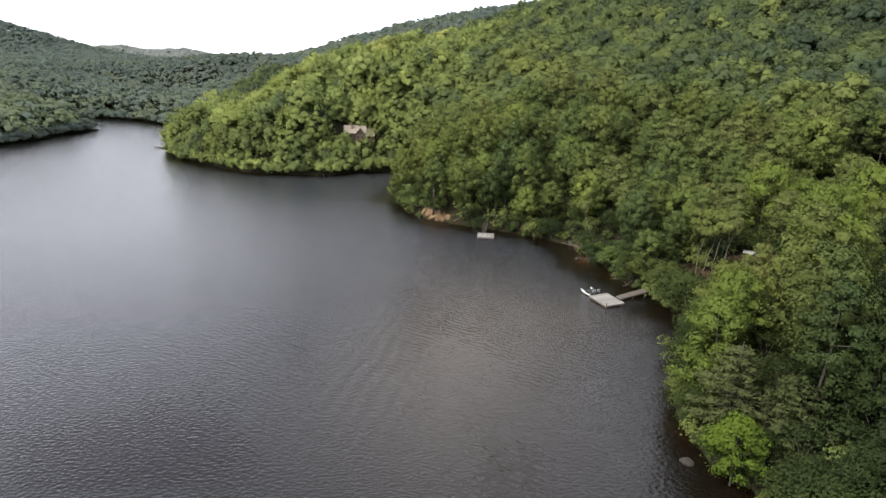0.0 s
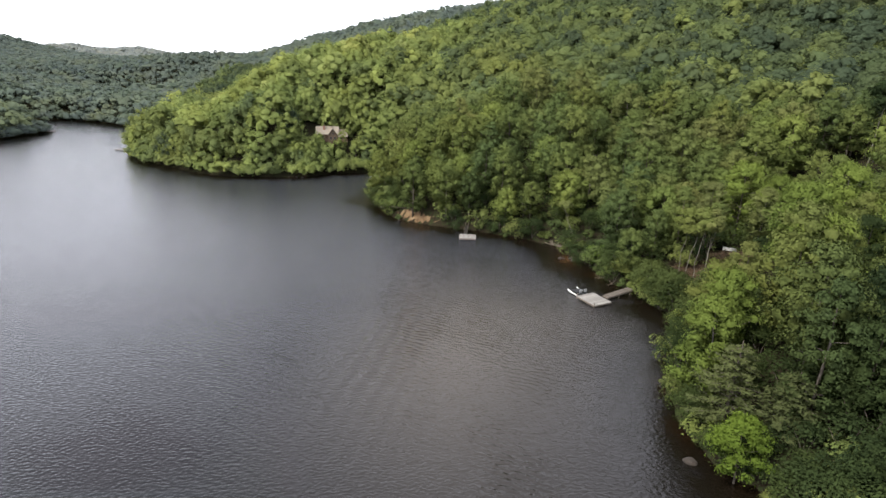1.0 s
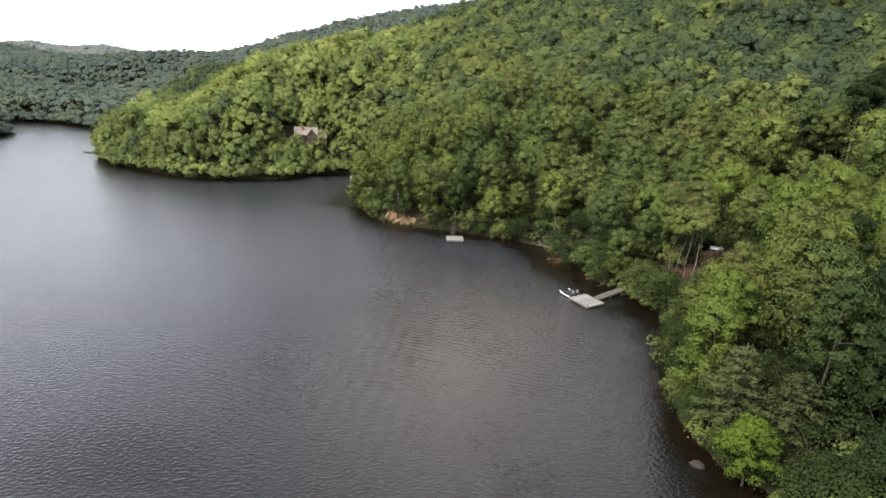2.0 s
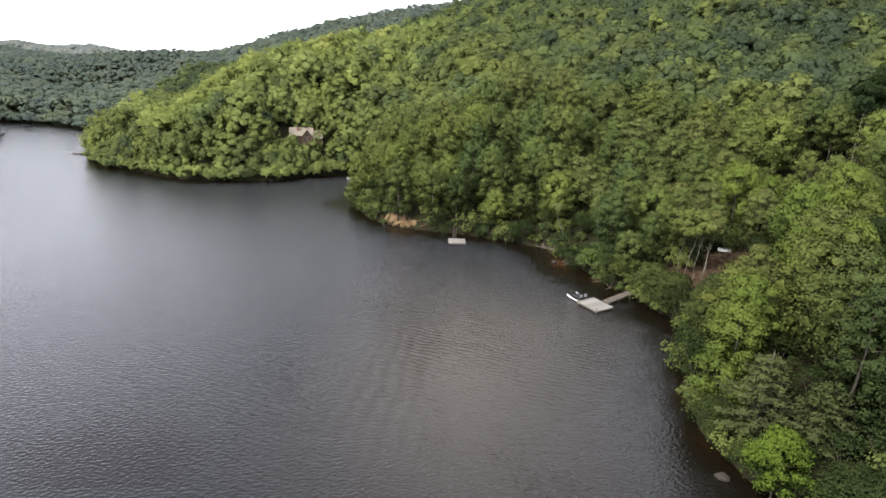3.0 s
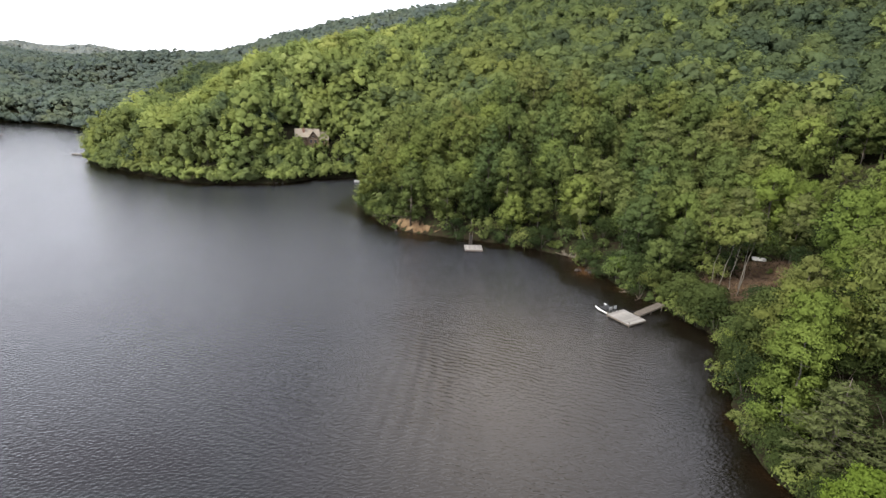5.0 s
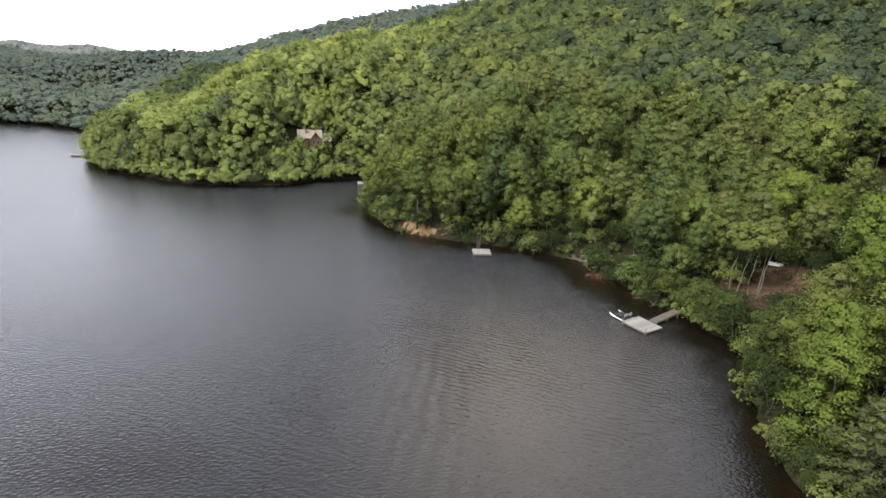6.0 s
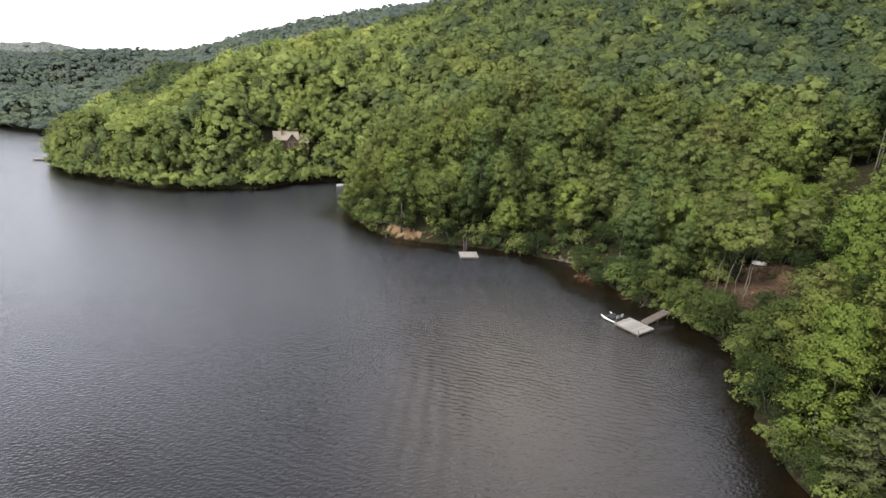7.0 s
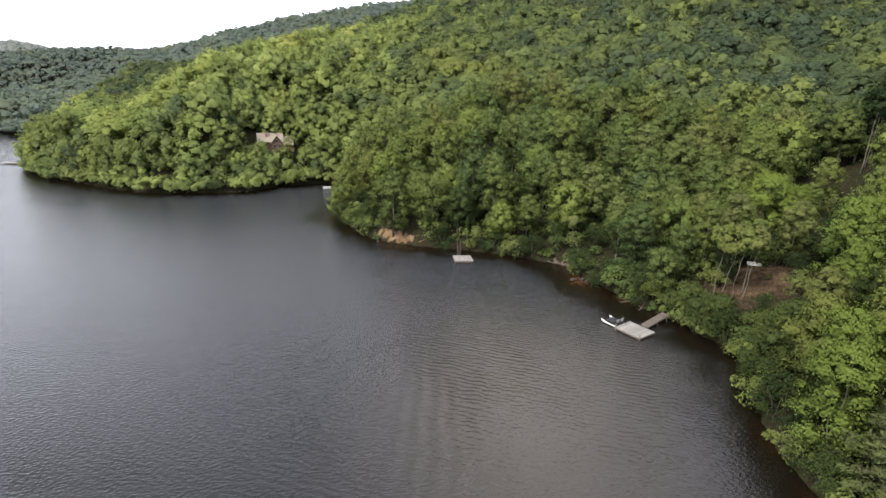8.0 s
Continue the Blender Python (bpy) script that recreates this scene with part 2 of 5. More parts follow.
# ---------------------------------------------------------------- lay of the land
# the lake's edge, walked round once, in plan
SHORE = ((70, -420), (48, -60), (37, 10), (30.5, 40), (27.8, 49.4), (25.4, 53.2), (24.9, 60), (26.8, 67), (30.8, 74.5),
         (33.6, 80.5), (31.8, 87), (31.0, 91), (27.2, 97.5), (25.6, 104), (23.4, 110), (21.6, 115), (9.6, 122.5), (-5, 127.5),
         (-11.5, 131.5), (-16.5, 140), (-20.5, 151), (-19, 165), (-16, 178), (-24, 190), (-39, 186), (-48, 178.5),
         (-70, 175), (-92, 186), (-115, 203), (-125, 218), (-130, 242), (-147, 280), (-188, 309), (-222, 326),
         (-262, 318), (-240, 290), (-203, 270), (-198, 241), (-194, 205), (-215, 120), (-190, -60), (-230, -420))
# rounded hills: x, y, spread, height
HILLS = ((110, 180, 60, -10.6), (60, 200, 50, 3.3), (20, 240, 50, -3.6), (-20, 215, 40,
         4.7), (-45, 225, 40, 11.4), (-85, 245, 40, -4.0), (-125, 290, 45, -4.1), (170, 325, 112, 68), (60, 340, 90,
         -4.3), (-20, 400, 80, 6.0), (-90, 420, 80, 5.0), (-160, 440, 80, -4.9), (-290, 600, 50, 11.0), (-430, 600,
         140, -6.0), (50, 570, 110, 36), (-125, 575, 70, 19), (-330, 320, 90, 8.0), (-340, 180, 110, -12.0), (95, 85, 40, 4.9), (-262, 470, 60, -31.4), (-115,
         225, 25, -10.3), (-85, 412, 36, -13), (-25, 350, 36, -7), (10, 530, 70, 10), (45, 110, 20, -7.0), (300, 250, 120, -30.4), (170, -120, 110, 13.3), (-1105, 1080, 150, 71), (-1500, 1300, 300, 10), (-1450, 2250, 260, 42), (-1540, 2125, 80, 26), (-1310, 2280, 80, 24))


def smooth_ring(points, steps):
    """A closed Catmull-Rom curve through the points."""
    p = np.array(points, float)
    n, out = len(p), []
    for i in range(n):
        a, b, c, d = p[i - 1], p[i], p[(i + 1) % n], p[(i + 2) % n]
        for s in np.arange(steps) / steps:
            out.append(0.5 * (2 * b + (c - a) * s + (2 * a - 5 * b + 4 * c - d) * s ** 2 + (3 * b - a - 3 * c + d) * s ** 3))
    return np.array(out)


RING = smooth_ring(SHORE, 5)


def inland(x, y):
    """Metres from the water's edge, positive on land."""
    x, y = np.asarray(x, float), np.asarray(y, float)
    best, inside = np.full(x.shape, 1e18), np.zeros(x.shape, bool)
    for (ax, ay), (bx, by) in zip(RING, np.roll(RING, -1, 0)):
        dx, dy = bx - ax, by - ay
        s = np.clip(((x - ax) * dx + (y - ay) * dy) / (dx * dx + dy * dy), 0, 1)
        best = np.minimum(best, (x - ax - s * dx) ** 2 + (y - ay - s * dy) ** 2)
        cross = (ay > y) != (by > y)
        inside ^= cross & (x < dx * (y - ay) / (dy if abs(dy) > 1e-9 else 1e-9) + ax)
    return np.sqrt(best) * np.where(inside, -1, 1)


def wobble(x, y):
    """Gentle unevenness of the ground."""
    return (np.sin(x * 0.31 + 1.3 * np.sin(y * 0.17)) * np.cos(y * 0.27 + 0.8) + 0.6 * np.sin(x * 0.71 + y * 0.53)
            + 2.2 * np.sin(x * 0.083 + 2.0) * np.sin(y * 0.071 + 0.6)) * 0.45


def ground_height(x, y, d=None):
    x, y = np.asarray(x, float), np.asarray(y, float)
    d = inland(x, y) if d is None else d
    rise = 1 - np.exp(-np.maximum(d, 0) / 22)
    z = 1.6 * (1 - np.exp(-np.maximum(d, 0) / 2.2)) + 32 * (1 - np.exp(-np.maximum(d, 0) / 95)) + wobble(x, y) * np.clip(d / 12, 0, 1)
    for cx, cy, spread, height in HILLS:
        z = z + rise * height * np.exp(-((x - cx) ** 2 + (y - cy) ** 2) / (2 * spread ** 2))
    return np.where(d > 0, z, np.maximum(d * 0.22, -6) - 0.02)


# ---------------------------------------------------------------- helpers for meshes
def mesh_from(name, verts, faces, mats, smooth=False, index=None, attrs=(), normals=None):
    """A mesh from arrays; faces is an (n, 3) or (n, 4) array or a list."""
    me = bpy.data.meshes.new(name)
    if isinstance(faces, np.ndarray):
        n, k = faces.shape
        me.vertices.add(len(verts))
        me.vertices.foreach_set("co", np.asarray(verts, np.float32).ravel())
        me.loops.add(n * k)
        me.loops.foreach_set("vertex_index", faces.astype(np.int32).ravel())
        me.polygons.add(n)
        me.polygons.foreach_set("loop_start", np.arange(0, n * k, k, dtype=np.int32))
        me.update(calc_edges=True)
    else:
        me.from_pydata(verts, [], faces)
    for m in mats:
        me.materials.append(m)
    if index is not None:
        me.polygons.foreach_set("material_index", np.asarray(index, np.int32))
    for key, values in attrs:
        me.attributes.new(key, "FLOAT", "POINT").data.foreach_set("value", np.asarray(values, np.float32))
    if smooth:
        me.polygons.foreach_set("use_smooth", np.ones(len(me.polygons), bool))
    if normals is not None:                      # leaves shade as one soft mass
        me.polygons.foreach_set("use_smooth", np.ones(len(me.polygons), bool))
        me.attributes.new("custom_normal", "FLOAT_VECTOR", "POINT").data.foreach_set("vector", np.asarray(normals, np.float32).ravel())
    me.update()
    return me


def soft_normals(rng, verts, middle, centres, radii, own=0.5, stray=0.12, up=0.12):
    """Directions for leaves at verts: out of the crown, out of the nearest bough, and a little up."""
    near_one = np.empty(len(verts), int)
    for i in range(0, len(verts), 4000):
        near_one[i:i + 4000] = np.argmin(np.linalg.norm(verts[i:i + 4000, None] - centres[None], axis=2) / radii[None], axis=1)
    out, bough = verts - middle, verts - centres[near_one]
    out /= np.maximum(np.linalg.norm(out, axis=1, keepdims=True), 1e-6)
    bough /= np.maximum(np.linalg.norm(bough, axis=1, keepdims=True), 1e-6)
    n = out * (1 - own) + bough * own + [0, 0, up] + rng.normal(0, stray, verts.shape)
    return n / np.maximum(np.linalg.norm(n, axis=1, keepdims=True), 1e-6)


def part(name, data, material, parent, label="", bevel=0.0):
    """Links a bmesh or a mesh as one mesh object under a thing or part."""
    if isinstance(data, bmesh.types.BMesh):
        if bevel:
            bmesh.ops.bevel(data, geom=data.edges[:], offset=bevel, segments=1, affect="EDGES")
        me = bpy.data.meshes.new(name)
        data.normal_update()
        data.to_mesh(me)
        data.free()
    else:
        me = data
    if material is not None:
        me.materials.append(material)
    ob = new(name, me)
    ob.parent = parent
    if label:
        tagged(ob, label)
    return ob


def thing(name, label, category, m=None, group="", kind=""):
    ob = new(name)
    ob.empty_display_size = 0.3
    if m is not None:
        ob.matrix_basis = m
    return tagged(ob, label, category, group, kind)


def box(bm, size, m=None, at=(0, 0, 0)):
    """Adds a block of that size, centred at a place, to a bmesh."""
    mat = (m or Matrix()) @ Matrix.Translation(at) @ Matrix.Diagonal((*size, 1))
    bmesh.ops.create_cube(bm, size=1, matrix=mat)
    return bm


def tube(bm, a, b, ra, rb, sides=7):
    """Adds a tapered round bar from a to b."""
    a, b = Vector(a), Vector(b)
    q = (b - a).to_track_quat("Z", "Y").to_matrix().to_4x4()
    bmesh.ops.create_cone(bm, cap_ends=True, segments=sides, radius1=ra, radius2=rb, depth=(b - a).length,
                          matrix=Matrix.Translation((a + b) / 2) @ q)
    return bm


def bent_tube(bm, pts, radii, sides=7):
    """Adds one tapered bar through several places."""
    rings = []
    for i, p in enumerate(pts):
        way = (Vector(pts[min(i + 1, len(pts) - 1)]) - Vector(pts[max(i - 1, 0)])).normalized()
        q = way.to_track_quat("Z", "Y").to_matrix()
        rings.append([bm.verts.new(Vector(p) + q @ Vector((math.cos(k * math.tau / sides) * radii[i], math.sin(k * math.tau / sides) * radii[i], 0)))
                      for k in range(sides)])
    for r, s in zip(rings, rings[1:]):
        for k in range(sides):
            f = bm.faces.new((r[k], r[(k + 1) % sides], s[(k + 1) % sides], s[k]))
            f.smooth = True
    bm.faces.new(rings[-1])
    bm.faces.new(rings[0][::-1])
    return bm


def lines(*spans):
    """Grid lines: spans of (from, to, step); the ends are joined up."""
    out = []
    for a, b, step in spans:
        out += list(np.arange(a, b, step))
    return np.array(out + [spans[-1][1]], float)


def sheet(xs, ys):
    gx, gy = np.meshgrid(xs, ys)
    nx, ny = len(xs), len(ys)
    i = np.arange(nx * ny).reshape(ny, nx)
    faces = np.stack([i[:-1, :-1], i[:-1, 1:], i[1:, 1:], i[1:, :-1]], -1).reshape(-1, 4)
    return gx.ravel(), gy.ravel(), faces


# ---------------------------------------------------------------- ground and water
CLEARINGS = ((41.2, 90.2, 6.8, 6.6), (46.4, 97.6, 2.6, 2.4), (-41.0, 195.8, 8.6, 2.8), (70.0, 111.5, 8.0, 6.5))      # x, y, half widths: bare slope, house plot, gap in the wood


def in_clearing(x, y, grow=0.0):
    x, y = np.asarray(x), np.asarray(y)
    hit = np.zeros(x.shape, bool)
    for cx, cy, rx, ry in CLEARINGS:
        hit |= ((x - cx) / (rx + grow)) ** 2 + ((y - cy) / (ry + grow)) ** 2 < 1
    return hit


gx, gy, gf = sheet(lines((-4200, -1000, 160), (-1000, -300, 25), (-300, -150, 6), (-150, -40, 2.5), (-40, 60, 1.25), (60, 160, 4), (160, 500, 17), (500, 4200, 185)),
                   lines((-4200, -400, 190), (-400, 30, 14), (30, 45, 2.5), (45, 140, 1.25), (140, 260, 2.5), (260, 420, 6), (420, 1400, 24), (1400, 4800, 140)))
gd = inland(gx, gy)
gz = ground_height(gx, gy, gd)
bare = np.exp(-((gx + 8) / 6) ** 2 - ((gd - 0.9) / 1.0) ** 2 - ((gy - 130.5) / 9) ** 2) * 1.1
bare += 0.85 * np.exp(-((gx - 42.5) / 6) ** 2 - ((gy - 92) / 5.5) ** 2) + 0.6 * np.exp(-((gd - 0.2) / 1.2) ** 2 - ((gx - 23.5) / 3) ** 2 - ((gy - 106.5) / 5) ** 2)
gz += 0.6 * np.exp(-((gx + 8) / 5) ** 2 - ((gy - 133.5) / 2.5) ** 2) * np.clip(gd, 0, 1)
ground = tagged(new("ground", mesh_from("ground", np.stack([gx, gy, gz], 1), gf, [M_SOIL], True, attrs=(("bare", bare),))),
                "wooded hills round the lake, leaf litter and bare clay", "ground", kind="structure")

wx, wy, wf = sheet(lines((-330, -60, 9), (-60, 50, 1.5), (50, 90, 10)), lines((-480, 30, 17), (30, 200, 1.7), (200, 345, 5)))
wd = inland(wx, wy)
off_shore = 1 / (1 + np.exp((wd + 10.0) / 2.6))                       # calm in the lee of the trees
shore_side = 1 / (1 + np.exp(-(wx + 12 + 0.2 * (wy - 60)) / 6))      # the wind reaches the near side of the lake
ruffle = 0.05 + off_shore * (0.05 + 0.85 * shore_side + 0.12 * np.exp(-((wx + 45) / 25) ** 2 - ((wy - 45) / 18) ** 2)) * np.where(wy > 130, np.exp(-((wy - 130) / 25) ** 2), 1)
# brighter sky sheen on the ruffled near water, put into the body colour
near_sheen = np.exp(-((wd + 28) / 19) ** 2) * np.exp(-((wy - 72) / 25) ** 2) * np.clip((wx + 20) / 22, 0, 1)
mid_sheen = 1 / (1 + np.exp(-(wy - 92) / 12)) / (1 + np.exp(-(wx + 95) / 12))        # paler mid-lake water off the mouth of the cove: sky reflection put into the colour
swell = np.exp(-((wx + 6) / 5) ** 2 - ((wy - 72) / 15) ** 2)
shallow = (0.62 * np.exp(np.minimum(wd, 0) / 3.0) + 0.5 * np.exp(-((wx - 22.5) / 4) ** 2 - ((wy - 105.5) / 6) ** 2)
           + 0.42 * np.exp(np.minimum(wd, 0) / 4.0) * np.exp(-((wx - 25) / 7) ** 2 - ((wy - 102) / 13) ** 2) + 0.5 * np.exp(-((wx + 23.5) / 3) ** 2 - ((wy - 147.5) / 3.5) ** 2))
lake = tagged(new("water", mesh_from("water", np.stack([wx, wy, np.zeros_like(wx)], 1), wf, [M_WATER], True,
                                     attrs=(("ruffle", ruffle), ("near_sheen", near_sheen), ("mid_sheen", mid_sheen), ("swell", swell), ("shallow", np.clip(shallow, 0, 1))))),
              "dark rippled lake water, rust-brown in the shallows", "lake", kind="structure")


# ---------------------------------------------------------------- trees
def leaf_cards(rng, centres, normals, size, slim=1.0):
    """Leaf sprays, three corners each. Returns corners (n, 3, 3)."""
    n = len(centres)
    normals = normals / np.maximum(np.linalg.norm(normals, axis=1, keepdims=True), 1e-6)
    side = np.cross(normals, rng.normal(size=(n, 3)))
    side /= np.maximum(np.linalg.norm(side, axis=1, keepdims=True), 1e-6)
    along = np.cross(normals, side)
    s = (size * rng.uniform(0.6, 1.4, n))[:, None]
    k = rng.uniform(0.3, 0.55, (2, n, 1)) * slim
    return np.stack([centres - along * s * 0.62, centres + side * s * k[0] + along * s * 0.4, centres - side * s * k[1] + along * s * 0.3], 1)


def crown_clumps(rng, height, base, radius, count, lobes=0.25):
    """Clump middles and radii inside an uneven, egg-shaped crown."""
    mid, half = (base + height) / 2, (height - base) / 2
    h = np.clip(rng.uniform(-0.95, 1.0, count) + 0.12, -0.95, 0.97)
    a = rng.uniform(0, 6.283, count)
    wide = np.where(h > 0, np.sqrt(1 - h ** 2), 1 - 0.45 * h ** 2)
    ph = rng.uniform(0, 6.28, 3)
    uneven = 1 + lobes * (np.sin(2 * a + ph[0]) * 0.6 + np.sin(3 * a + ph[1]) * 0.5 + np.sin(h * 4 + ph[2]) * 0.5)
    r = rng.uniform(0.35, 0.9, count) ** 0.6 * uneven
    c = np.stack([np.cos(a) * wide * r * radius, np.sin(a) * wide * r * radius, mid + h * half * (0.8 + 0.15 * r)], 1)
    return c, radius * rng.uniform(0.26, 0.46, count)


def crown_cards(rng, clumps, radii, per_clump, size, middle, flat=0.78, rough=0.3, stray=0.06, inner=0.6):
    """Leaf sprays over the upper shells of the clumps."""
    k = len(clumps)
    c, r = np.repeat(clumps, per_clump, 0), np.repeat(radii, per_clump)
    n = len(c)
    v = rng.normal(size=(n, 3))
    v[:, 2] += 0.55
    v /= np.linalg.norm(v, axis=1, keepdims=True)
    pos = c + v * (r * rng.uniform(inner, 1.12, n))[:, None] * np.array([1, 1, flat])
    out = pos - middle
    out /= np.maximum(np.linalg.norm(out, axis=1, keepdims=True), 1e-6)
    normals = v * 0.5 + out * 0.8 + np.array([0, 0, 0.3]) + rng.normal(size=(n, 3)) * rough
    loose = rng.random(n) < stray
    pos[loose] += rng.normal(size=(loose.sum(), 3)) * radii.mean() * 0.5
    return leaf_cards(rng, pos, normals, size)


def ball(fine):
    """Corners and triangles of an icosphere of radius 1."""
    bm = bmesh.new()
    bmesh.ops.create_icosphere(bm, subdivisions=fine, radius=1)
    v = np.array([tuple(p.co) for p in bm.verts])
    f = np.array([[p.index for p in q.verts] for q in bm.faces])
    bm.free()
    return v, f


BALLS = {k: ball(k) for k in (1, 2)}


def billows(rng, centres, radii, middle, flat=0.8, fine=2, rough=0.07, inward=-0.25):
    """Leafy bulges of a crown, grown into one another; what lies hidden inside is left off. Corners and triangles."""
    v, f = BALLS[fine]
    k, n = len(centres), len(v)
    off = v[None] * (radii[:, None, None] * (1 + rng.normal(0, rough, (k, n, 1)))) * np.array([1, 1, flat])
    pts = (centres[:, None] + off).reshape(-1, 3)
    tri = (np.arange(k)[:, None, None] * n + f[None]).reshape(-1, 3)
    mid = pts[tri].mean(1)
    owner = np.repeat(np.arange(k), len(f))
    gap = np.linalg.norm((mid[:, None] - centres[None]) / np.array([1, 1, flat]), axis=2) / radii[None]
    gap[np.arange(len(mid)), owner] = 9
    out, way = mid - middle, mid - centres[owner]
    facing = (out * way).sum(1) / np.maximum(np.linalg.norm(out, axis=1) * np.linalg.norm(way, axis=1), 1e-6)
    tri = tri[(gap.min(1) > 0.86) & (facing > inward)]
    keep, tri = np.unique(tri, return_inverse=True)
    return pts[keep], tri.reshape(-1, 3)


def crown_lobes(rng, height, base, radius, count, lowest=-0.7, small=0.2, large=0.4):
    """Middles and radii of the bulges over a domed crown, largest near the top."""
    i = np.arange(count) + 0.5
    z = 1 - (1 - lowest) * i / count
    a = i * 2.4 + rng.uniform(0, 6.28) + rng.normal(0, 0.35, count)
    r = radius * rng.uniform(small, large, count)
    reach = np.sqrt(1 - z ** 2) * (radius - 0.55 * r) * rng.uniform(0.74, 1.16, count)
    half = (height - base) / 2
    return np.stack([np.cos(a) * reach, np.sin(a) * reach, base + half + z * (half - 0.55 * r) * rng.uniform(0.82, 1.1, count)], 1), r


def lobe_cards(rng, centres, radii, middle, per, size, flat=0.85, rough=0.17):
    """Leaf sprays of the bulges, thinning outwards to loose ends; they face out of the crown and up."""
    c, r = np.repeat(centres, per, 0), np.repeat(radii, per)
    out = c - middle
    out /= np.maximum(np.linalg.norm(out, axis=1, keepdims=True), 1e-6)
    v = rng.normal(size=c.shape) + out * 0.8 + [0, 0, 0.3]
    v /= np.linalg.norm(v, axis=1, keepdims=True)
    pos = c + v * (r * (0.76 + 0.33 * rng.gamma(2.0, 0.5, len(c))))[:, None] * np.array([1, 1, flat])
    return leaf_cards(rng, pos, v * 0.35 + out * 0.8 + rng.normal(0, rough, v.shape) + [0, 0, 0.35], size, 1.25)


def near_crown(rng, height, base, radius, count, per, size, lean=(0, 0), taper=0.6, bough=1.0):
    """A close-up crown: boughs set apart round the outside, over a shaded leafy core. Bough middles, corners, triangles, leaf directions."""
    h = np.sort(rng.uniform(0.0, 1.0, count) ** 0.85)
    a = np.arange(count) * 2.4 + rng.uniform(-0.5, 0.5, count)
    wide = np.where(h < 0.35, 0.72 + 0.28 * h / 0.35, np.maximum(1 - ((h - 0.35) / 0.68) ** 2, 0.02) ** taper)
    r = radius * wide * rng.uniform(0.45, 1.2, count)
    c = np.stack([np.cos(a) * r, np.sin(a) * r, base + (height - base) * (0.06 + 0.88 * h)], 1)
    c[:, :2] += np.clip(c[:, 2:3] / height, 0, 1) ** 1.5 * np.array(lean)
    rad = bough * radius * rng.uniform(0.22, 0.38, count) * (0.7 + 0.3 * wide)
    cc, rr = np.repeat(c, per, 0), np.repeat(rad, per)
    n = len(cc)
    v = rng.normal(size=(n, 3))
    v[:, 2] += 0.45
    v /= np.linalg.norm(v, axis=1, keepdims=True)
    pos = cc + v * (rr * (0.5 + 0.34 * rng.gamma(2.0, 0.6, n)))[:, None] * np.array([1.15, 1.15, 0.72])
    axis = np.concatenate([np.array(lean) * 0.5, [0]])
    out = (pos - axis) * [1, 1, 0]
    out /= np.maximum(np.linalg.norm(out, axis=1, keepdims=True), 1e-6)
    pos[:, 2] -= 0.22 * np.hypot(*(pos - cc)[:, :2].T)
    cards = leaf_cards(rng, pos, v * 0.9 + out * 0.35 + [0, 0, 0.25] + rng.normal(size=(n, 3)) * 0.3, size)
    middle = np.array([lean[0] * 0.5, lean[1] * 0.5, base + (height - base) * 0.4])
    bv, bf = billows(rng, c * np.array([0.78, 0.78, 1]) - [0, 0, 0.1 * radius], rad * 0.72, middle, 0.7, 1, 0.13)
    v = np.concatenate([bv, cards.reshape(-1, 3)])
    nrm = soft_normals(rng, v, middle, c, rad, 0.55, 0.0)
    nrm[len(bv):] += np.repeat(rng.normal(0, 0.3, (n, 3)), 3, 0)
    nrm /= np.linalg.norm(nrm, axis=1, keepdims=True)
    return c, v, np.concatenate([bf, len(bv) + np.arange(n * 3).reshape(n, 3)]), nrm


def near_tree(seed, height, base, radius, count=44, per=128, size=0.215, girth=0.2, lean=(0, 0), leaf=None, wood=None, label="", taper=0.6, bough=1.0):
    """A broad-leaved tree for the bank close by, with separate leafy boughs."""
    rng = np.random.default_rng(seed)
    c, v, f, nrm = near_crown(rng, height, base, radius, count, per, size, lean, taper, bough)
    root = thing("broadleaf_tree", label, "tree")
    part("trunk", trunk_bmesh(rng, height, base, girth, c, lean, 12), wood or M_BARK, root)
    part("crown", mesh_from("crown", v, f, [leaf or M_LEAF], normals=nrm), None, root)
    return root


def cards_mesh(name, cards, material, attrs=()):
    n = len(cards)
    return mesh_from(name, cards.reshape(-1, 3), np.arange(n * 3).reshape(n, 3), [material], attrs=attrs)


def trunk_bmesh(rng, height, base, girth, clumps, lean=(0, 0), limbs=9, sides=7):
    bm = bmesh.new()
    steps = 6
    sway = rng.normal(0, 0.07, (steps + 1, 2))
    top = height * 0.86
    pts = [(lean[0] * (i / steps) ** 1.15 + sway[i][0] * (i > 0), lean[1] * (i / steps) ** 1.15 + sway[i][1] * (i > 0), -0.5 + (top + 0.5) * i / steps) for i in range(steps + 1)]
    bent_tube(bm, pts, [girth * (1.25 if i == 0 else 1 - 0.85 * i / steps) for i in range(steps + 1)], sides)
    order = rng.permutation(len(clumps))[:limbs]
    for j in order:
        c = clumps[j]
        h = min(max(base * 0.75, c[2] - 0.5 * np.hypot(c[0], c[1])), top * 0.95)
        f = h / top
        a = Vector((lean[0] * f ** 1.15, lean[1] * f ** 1.15, h))
        b = Vector(c)
        m = a.lerp(b, 0.55) + Vector((0, 0, -0.08 * (b - a).length))
        g = girth * (1 - 0.8 * f) * 0.5
        bent_tube(bm, [a, m, b], [g, g * 0.6, g * 0.2], 5)
    return bm


